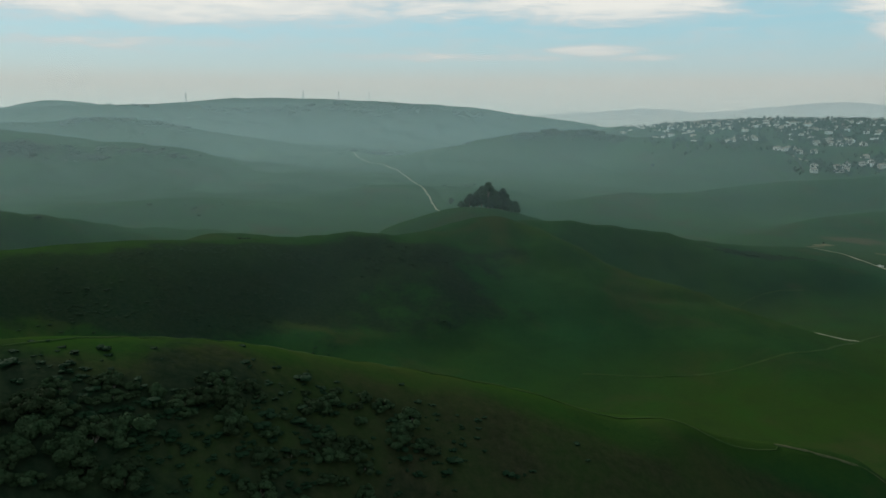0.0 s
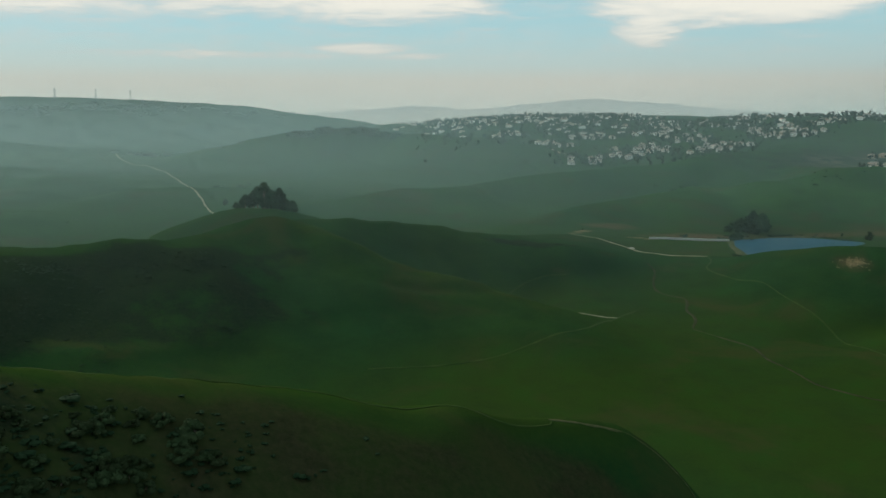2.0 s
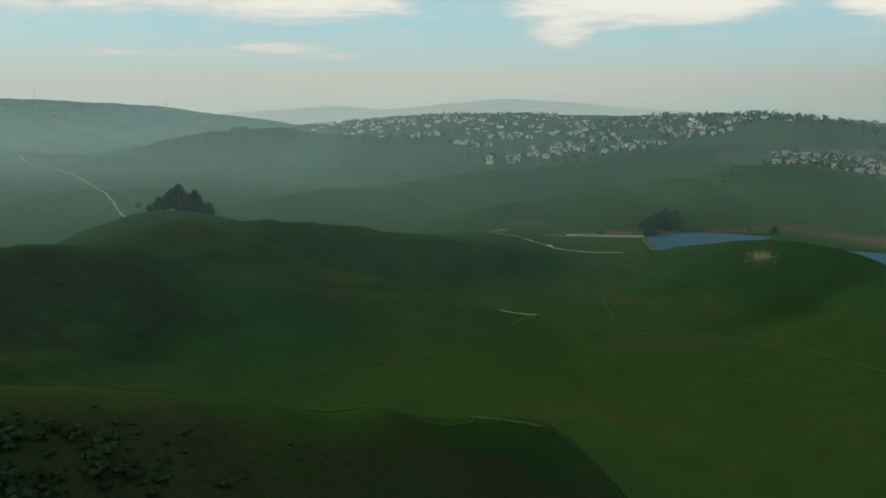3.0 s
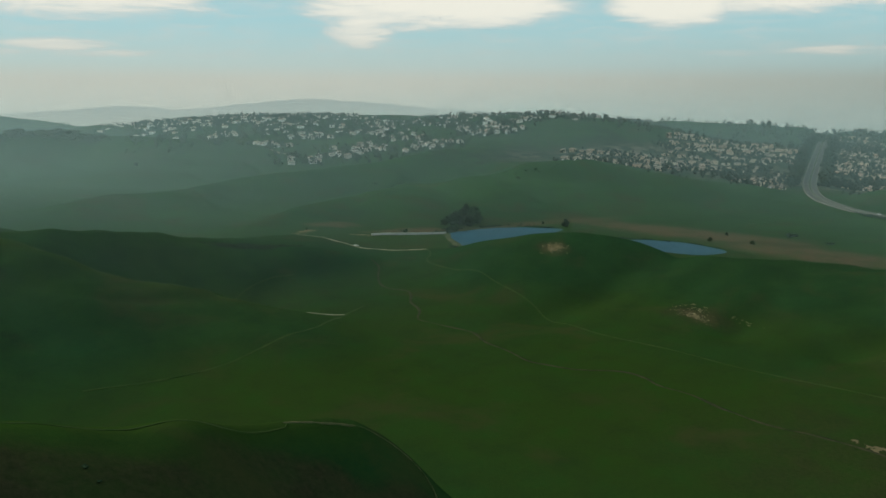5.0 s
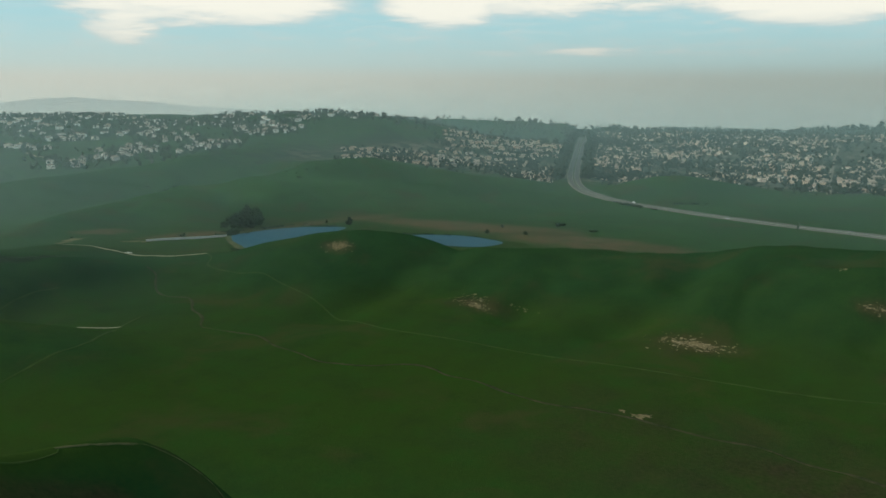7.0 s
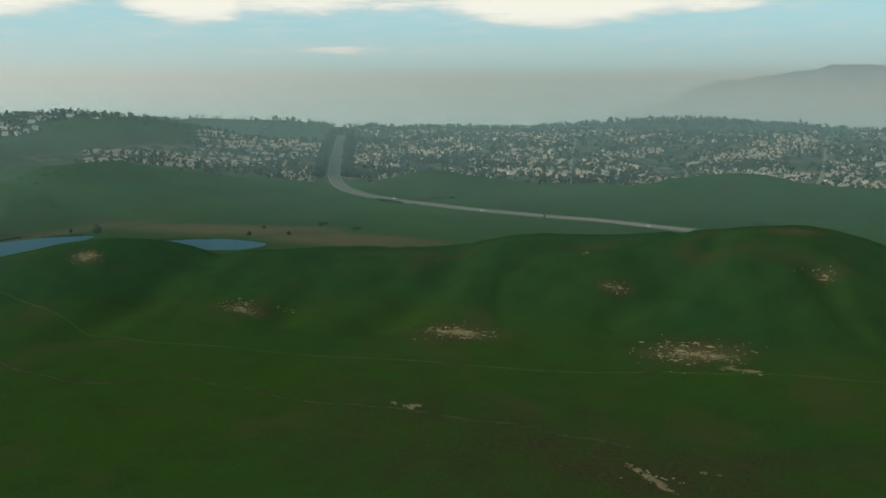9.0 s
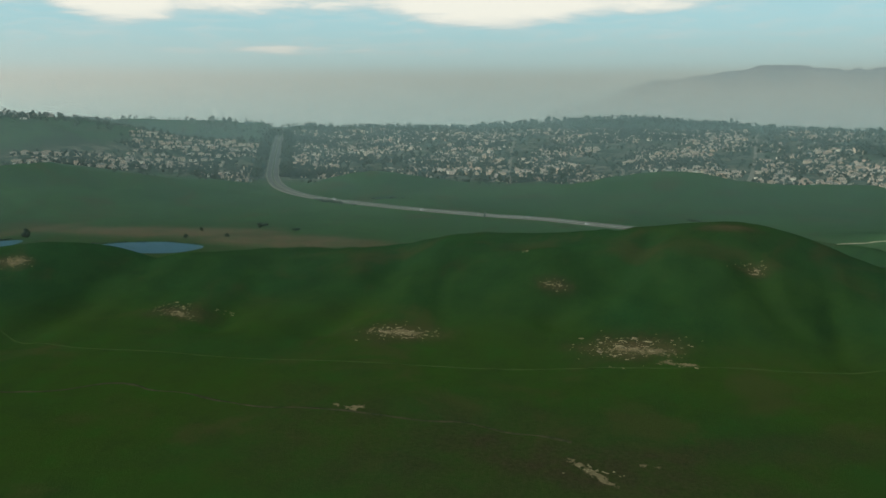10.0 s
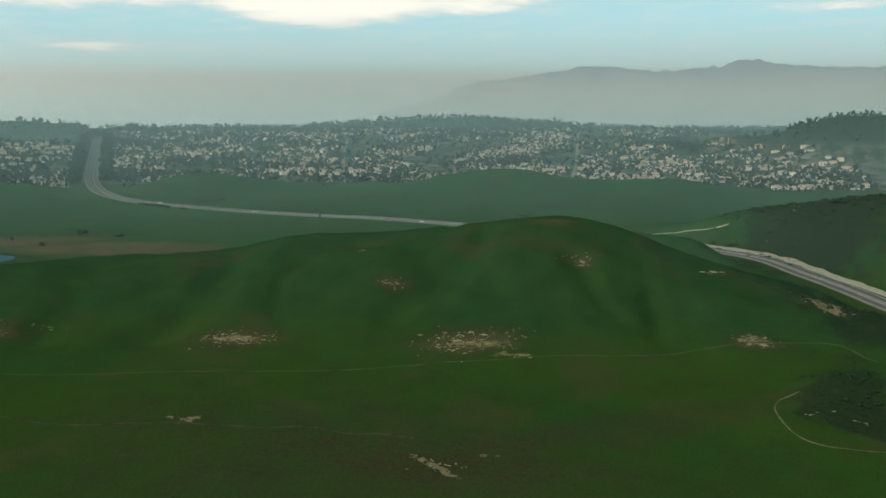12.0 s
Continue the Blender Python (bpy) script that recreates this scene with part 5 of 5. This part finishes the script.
def lower_town():
    rng = np.random.default_rng(77)
    houses = []
    # east of the highway: rows along curving streets
    x0, i = 1432.0, 0
    while x0 < 2700:
        y = -640.0
        while y < 1150:
            y += rng.uniform(13.8, 17.0) * (1.0 + 0.25 * smooth(np.array(x0), 1900, 2600))
            x = x0 + 22 * math.sin(y / 150 + 0.25 * i) + 30 * math.sin(y / 430)
            houses.append((x, y, (math.pi / 2 if i % 2 else -math.pi / 2) + 0.12 * math.cos(y / 150)))
        x0 += 25 if i % 2 else 38
        i += 1
    # west of it: rows turned to the slope
    c, s = math.cos(radians(52)), math.sin(radians(52))
    for i in range(36):
        u = 1465 + 31 * i + (8 if i % 2 else 0)
        for v in np.arange(-420, 420, 18):
            a, b = u + 14 * math.sin(v / 90 + i), v + rng.uniform(-2, 2)
            x, y = a * s + b * c, a * c - b * s
            houses.append((x, y, radians(90 - 52) + (0 if i % 2 else math.pi) + math.pi / 2))
    kept = []
    for x, y, t in houses:
        az, d = math.degrees(math.atan2(x, y)), math.hypot(x, y)
        west = az < 63.1
        turned = abs(t) < 1.9 and abs(abs(t) - math.pi / 2) < 0.2
        if west == turned or not 47.6 < az < 112:
            continue
        front = 1475 + 25 * math.sin(az * 0.8) + (25 if west else 0)
        if d < front or lane_distance(x, y, LINE[44:]) < 34 or min(lane_distance(x, y, q) for q in STREETS) < 12:
            continue
        park = value_noise(np.array([x]), np.array([y]), 120, 51)[0] + 0.3 * value_noise(np.array([x]), np.array([y]), 45, 52)[0]
        if park > 0.34 or rng.uniform() < 0.07 + 0.06 * (d > 2100):
            continue
        if west and d > (2500 if az > 54 else 1750) or d > 2650 or height_at(x, y) > (46 if az > 96 else 80 if west else 52):
            continue
        if az > 97 and rng.uniform() < 0.2:
            continue
        kept.append((x + rng.normal(0, 3), y + rng.normal(0, 2), t + rng.normal(0, 0.25), d))
    return kept


# loose clusters of houses on the upper hill: x, y, how far they spread, how many
HAMLETS = [(866, 1834, 24, 9), (870, 1617, 18, 6), (1012, 1716, 26, 12), (1084, 1896, 60, 24), (848, 1398, 17, 6), (914, 1414, 20, 6), (1172, 1713, 36, 18), (1015, 1472, 30, 11),
           (1307, 1824, 50, 18), (1099, 1385, 20, 6), (1159, 1400, 26, 8), (1392, 1588, 48, 20), (1324, 1462, 22, 9), (1365, 1432, 16, 6), (1470, 1480, 40, 10), (1580, 1440, 35, 10),
           (938, 2170, 60, 26), (1054, 2089, 60, 26), (884, 2244, 60, 20), (1150, 2150, 70, 22), (1000, 2330, 80, 26), (1260, 2050, 70, 22), (1480, 1760, 60, 16), (1180, 1540, 30, 10)]


def upper_town():
    rng = np.random.default_rng(78)
    kept = []
    for cx, cy, reach, n in HAMLETS:
        made, tries = 0, 0
        while made < n and tries < 40 * n:
            tries += 1
            x, y = cx + rng.normal(0, reach), cy + rng.normal(0, reach)
            if any((x - q[0]) ** 2 + (y - q[1]) ** 2 < 17 ** 2 for q in kept):
                continue
            kept.append((x, y, math.atan2(y, x) - math.pi / 2 + rng.normal(0, 0.5), math.hypot(x, y)))
            made += 1
    return kept


def settle(spots, kinds, near, big, name, label, seed, paint):
    spots = sorted(spots, key=lambda q: q[3])
    zs = ground_level([q[0] for q in spots], [q[1] for q in spots])
    rng = np.random.default_rng(seed)
    for i, ((x, y, t, d), z) in enumerate(zip(spots[:near], zs)):
        ob = kinds[i] if i < len(kinds) else copy_thing(kinds[i % len(kinds)], Matrix.Identity(4))
        ob.matrix_basis = Matrix.Translation((x, y, z + 0.4)) @ Matrix.Rotation(t + rng.normal(0, 0.06), 4, "Z")
    joined_houses(name, [(x, y, z + 0.4, t, big) for (x, y, t, d), z in zip(spots[near:], zs[near:])], label, seed, paint)
    return spots, zs


LABELS = ["cream stucco house with a hipped tile roof", "beige two-wing suburban house with a garage", "pale house with a brown hipped roof and chimney", "tan stucco house at the edge of the meadow"]
low_kinds = [make_house(k, LABELS[k % 4], "houses of the lower town") for k in range(8)]
low, low_z = settle(lower_town(), low_kinds, 210, 1.0, "lower_town_houses", "rows of pale stucco houses with tile roofs", 81, FAR_WALL)
up_kinds = [make_house(20 + k, ["large white hillside house among trees", "large cream hillside villa with a tile roof"][k % 2], "houses of the upper town", 1.05, WHITE_STUCCO) for k in range(5)]
up, up_z = settle(upper_town(), up_kinds, 90, 1.05, "upper_town_houses", "large pale houses scattered over the hillside", 82, FAR_WHITE)


def town_trees():
    rng = np.random.default_rng(91)
    pts = []
    for x, y, t, d in low:
        # gardens grow together into dark masses here, stay open there
        grown = float(value_noise(np.array([x]), np.array([y]), 75, 58)[0])
        for _ in range(int(5.4 + 4.2 * grown + rng.uniform())):
            pts.append((x - 8 + rng.normal(0, 8), y + rng.normal(0, 9), rng.uniform(3.5, 7.5) + 2.5 * max(grown, 0)))
    for x, y, t, d in up:
        for _ in range(9):
            pts.append((x + rng.normal(0, 19), y + rng.normal(0, 19), rng.uniform(3.5, 8)))
    # groves and tree belts in and behind the towns
    while len(pts) < 18500:
        az, d = radians(rng.uniform(19, 113)), rng.uniform(1460, 3050)
        x, y = d * math.sin(az), d * math.cos(az)
        n = value_noise(np.array([x]), np.array([y]), 120, 51)[0] + 0.3 * value_noise(np.array([x]), np.array([y]), 45, 52)[0]
        if math.degrees(az) < 47:
            if d < 1560 or d > 2650 or n < 0.30 or (math.degrees(az) > 41 and d < 2200):
                continue
        elif n < 0.22 and d < 2450 or math.degrees(az) < 53 and d < 2200:
            continue
        pts.append((x, y, rng.uniform(5, 10)))
    # the wooded skyline behind the lower town
    for _ in range(1500):
        az, d = radians(rng.uniform(47, 113)), rng.uniform(2450, 3300)
        if value_noise(np.array([d * math.sin(az)]), np.array([d * math.cos(az)]), 170, 57)[0] > -0.25:
            pts.append((d * math.sin(az), d * math.cos(az), rng.uniform(6, 11)))
    for _ in range(420):
        u = rng.uniform(-0.1, 1.1)
        pts.append((2850 + rng.normal(0, 60), 600 - 790 * u, 7.5 * rng.lognormal(0, 0.3)))
    for _ in range(150):
        u = rng.uniform(0, 1)
        pts.append((1600 + 60 * u + rng.normal(0, 45), 1750 - 520 * u, rng.uniform(5, 9)))
    # the wooded rise behind both towns, and the top of the highway
    for _ in range(800):
        az, d = radians(rng.uniform(47, 75)), rng.uniform(2560, 2900)
        if value_noise(np.array([d * math.sin(az)]), np.array([d * math.cos(az)]), 90, 59)[0] > -0.15:
            pts.append((d * math.sin(az), d * math.cos(az), 6.5 * rng.lognormal(0, 0.3)))
    # the wooded slope at the end of the lower town
    for _ in range(260):
        x, y = rng.normal(1890, 70), rng.normal(-690, 120)
        pts.append((x, y, rng.uniform(5, 9)))
    for _ in range(60):
        pts.append((2235 + rng.normal(0, 22), 1112 + rng.normal(0, 30), rng.uniform(8, 13)))
    # rows along the highway and the meadow's edge
    for k in range(420):
        i = rng.integers(56, len(LINE) - 1)
        p, q = np.array(LINE[i]), np.array(LINE[i + 1])
        t = (q - p) / np.linalg.norm(q - p)
        o = p + (q - p) * rng.uniform() + np.array([-t[1], t[0]]) * rng.choice([-1, 1]) * rng.uniform(18, 36)
        pts.append((o[0], o[1], rng.uniform(7, 13)))
    for az in np.arange(64.5, 112, 0.22):
        if rng.uniform() < 0.62:
            d = 1462 + 25 * math.sin(az * 0.8) + rng.normal(0, 6)
            pts.append((d * math.sin(radians(az)), d * math.cos(radians(az)), rng.uniform(4, 8)))
    pts = [p for p in pts if lane_distance(p[0], p[1], LINE[40:]) > 16]
    zs = ground_level([p[0] for p in pts], [p[1] for p in pts])
    return sorted([(x, y, float(z), s) for (x, y, s), z in zip(pts, zs)], key=lambda q: q[0] ** 2 + q[1] ** 2)


def street_tree(k):
    return make_tree("town_tree", ["dark rounded garden tree between houses", "spreading oak at the edge of town", "bushy evergreen beside the houses"][k % 3], 9, 7.5, 600 + k, 12, 36, 0.45, "trees of the town", 0.2)


TREES = town_trees()
spread(street_tree, 6, [(x, y, s / 9) for x, y, z, s in TREES[:240]], np.random.default_rng(92), 0.3)
joined_trees("town_tree_belts", TREES[240:], "dark garden trees and groves among the houses", 93)
CROSS = [[(x0 + 17 + 22 * math.sin(y / 150 + 0.25 * i) + 30 * math.sin(y / 430), y) for y in range(-380, 620, 60)] for i, x0 in ((1, 1457), (3, 1520), (5, 1583), (7, 1646), (9, 1709), (13, 1835), (17, 1961))]
for line in CROSS:
    keep = [q for q in line if math.hypot(*q) > 1490 and lane_distance(q[0], q[1], LINE[44:]) > 30]
    if len(keep) > 3:
        drape("street", keep, 6, ASPHALT, 0.5, "pale residential street between rows of houses", "street", step=22, group="town streets")
for k, line in enumerate(STREETS):
    drape("street", line, 8, GRAVEL, 0.5, "pale residential street climbing between houses", "street", step=10, group="town streets")


# ---------------------------------------------------------------- pylons, cars, culvert


def make_pylon():
    """A lattice power pylon: four legs, braces, cross arms."""
    pylon = empty("power_pylon", "grey steel lattice pylon on the far ridge", "pylon", "power pylons")
    H, w = 42.0, 4.2
    for sx in (-1, 1):
        for sy in (-1, 1):
            bm = bmesh.new()
            tube(bm, (sx * w, sy * w, -2), (sx * 0.8, sy * 0.8, H * 0.72), 0.45, 0.35, 5)
            tube(bm, (sx * 0.8, sy * 0.8, H * 0.72), (sx * 0.3, sy * 0.3, H), 0.35, 0.25, 5)
            part("leg", bm, STEEL, pylon)
    bm = bmesh.new()
    n = 7
    for k in range(n):
        z0, z1 = H * 0.72 * k / n, H * 0.72 * (k + 1) / n
        r0, r1 = w + (0.8 - w) * k / n, w + (0.8 - w) * (k + 1) / n
        for a, b in (((-1, -1), (1, -1)), ((1, -1), (1, 1)), ((1, 1), (-1, 1)), ((-1, 1), (-1, -1))):
            tube(bm, (a[0] * r0, a[1] * r0, z0), (b[0] * r1, b[1] * r1, z1), 0.16, 0.16, 4)
            tube(bm, (b[0] * r0, b[1] * r0, z0), (a[0] * r1, a[1] * r1, z1), 0.16, 0.16, 4)
    part("bracing", bm, STEEL, pylon)
    for z, a in ((0.70, 7.5), (0.80, 6.5), (0.90, 5.5)):
        bm = bmesh.new()
        for s in (-1, 1):
            tube(bm, (0, 0, H * z + 1.2), (s * a, 0, H * z), 0.3, 0.2, 4)
            tube(bm, (0, 0, H * z - 0.6), (s * a, 0, H * z), 0.3, 0.2, 4)
            tube(bm, (s * a, 0, H * z), (s * a, 0, H * z - 2.4), 0.18, 0.18, 4)
        part("cross_arm", bm, STEEL, pylon)
    return pylon


pylon = make_pylon()
for k, az in enumerate((-10.6, -3.2, -0.9, 1.1, 8.6)):
    ob = pylon if k == 0 else copy_thing(pylon, Matrix.Identity(4))
    d = 3770
    place(ob, d * math.sin(radians(az)), d * math.cos(radians(az)), radians(-30 + 9 * k), 1.0 if k < 4 else 0.7, 0.5)

CAR_WHITE = simple("white_car_paint", (0.72, 0.72, 0.71), (0.8, 0.8, 0.79), 2.0, 0.3, spec=0.5)
CAR_GREY = simple("grey_car_paint", (0.12, 0.125, 0.13), (0.16, 0.165, 0.17), 2.0, 0.3, spec=0.5)
RUBBER = simple("tyre_rubber", (0.02, 0.02, 0.02), (0.035, 0.035, 0.035), 0.2, 0.9)


def make_car(paint, label, long=4.7, tall=1.5):
    car = empty("car", label, "car", "cars on the highway")
    bm = bmesh.new()
    v = box(bm, -long / 2, -0.9, 0.35, long / 2, 0.9, 0.95)
    bmesh.ops.bevel(bm, geom=bm.edges[:], offset=0.12, segments=2, affect="EDGES")
    part("body", bm, paint, car)
    bm = bmesh.new()
    v = box(bm, -long * 0.34, -0.8, 0.93, long * 0.22, 0.8, tall)
    for q in v:
        if q.co.z > 1.2:
            q.co.x *= 0.72
            q.co.y *= 0.86
    part("cabin", bm, GLASS, car, "dark glazed cabin")
    bm = bmesh.new()
    box(bm, -long * 0.24, -0.68, tall - 0.02, long * 0.15, 0.68, tall + 0.05)
    part("roof_panel", bm, paint, car)
    for sx in (-1, 1):
        for sy in (-1, 1):
            bm = bmesh.new()
            tube(bm, (sx * long * 0.31, sy * 0.72, 0.33), (sx * long * 0.31, sy * 0.93, 0.33), 0.33, 0.33, 12)
            part("wheel", bm, RUBBER, car)
    return car


car_kinds = [make_car(CAR_WHITE, "white van on the highway", 5.6, 2.2), make_car(CAR_GREY, "dark grey car on the highway"), make_car(CAR_WHITE, "white car on the highway")]
for k, (i, side) in enumerate(((39, 7.0), (33, -5.0), (30, 8.5), (47, -6.0), (54, 7.5))):
    ob = car_kinds[k] if k < 3 else copy_thing(car_kinds[k % 3], Matrix.Identity(4))
    p, q = np.array(LINE[i]), np.array(LINE[i + 1])
    t = (q - p) / np.linalg.norm(q - p)
    o = p + np.array([-t[1], t[0]]) * side
    ob.matrix_basis = Matrix.Translation((o[0], o[1], level(o[0], o[1]) + 0.78)) @ Matrix.Rotation(math.atan2(t[1], t[0]), 4, "Z")


def make_culvert():
    culvert = empty("culvert", "pale concrete culvert under the dirt road", "culvert")
    for s in (-1, 1):
        bm = bmesh.new()
        box(bm, -4.5, s * 3.0 - 0.3, -0.6, 4.5, s * 3.0 + 0.3, 1.3)
        part("headwall", bm, CONCRETE, culvert)
    bm = bmesh.new()
    box(bm, -1.2, -2.7, -0.5, 1.2, 2.7, 0.16)
    part("deck", bm, CONCRETE, culvert)
    return culvert


place(make_culvert(), 445, 668, 1.9, 0.6)
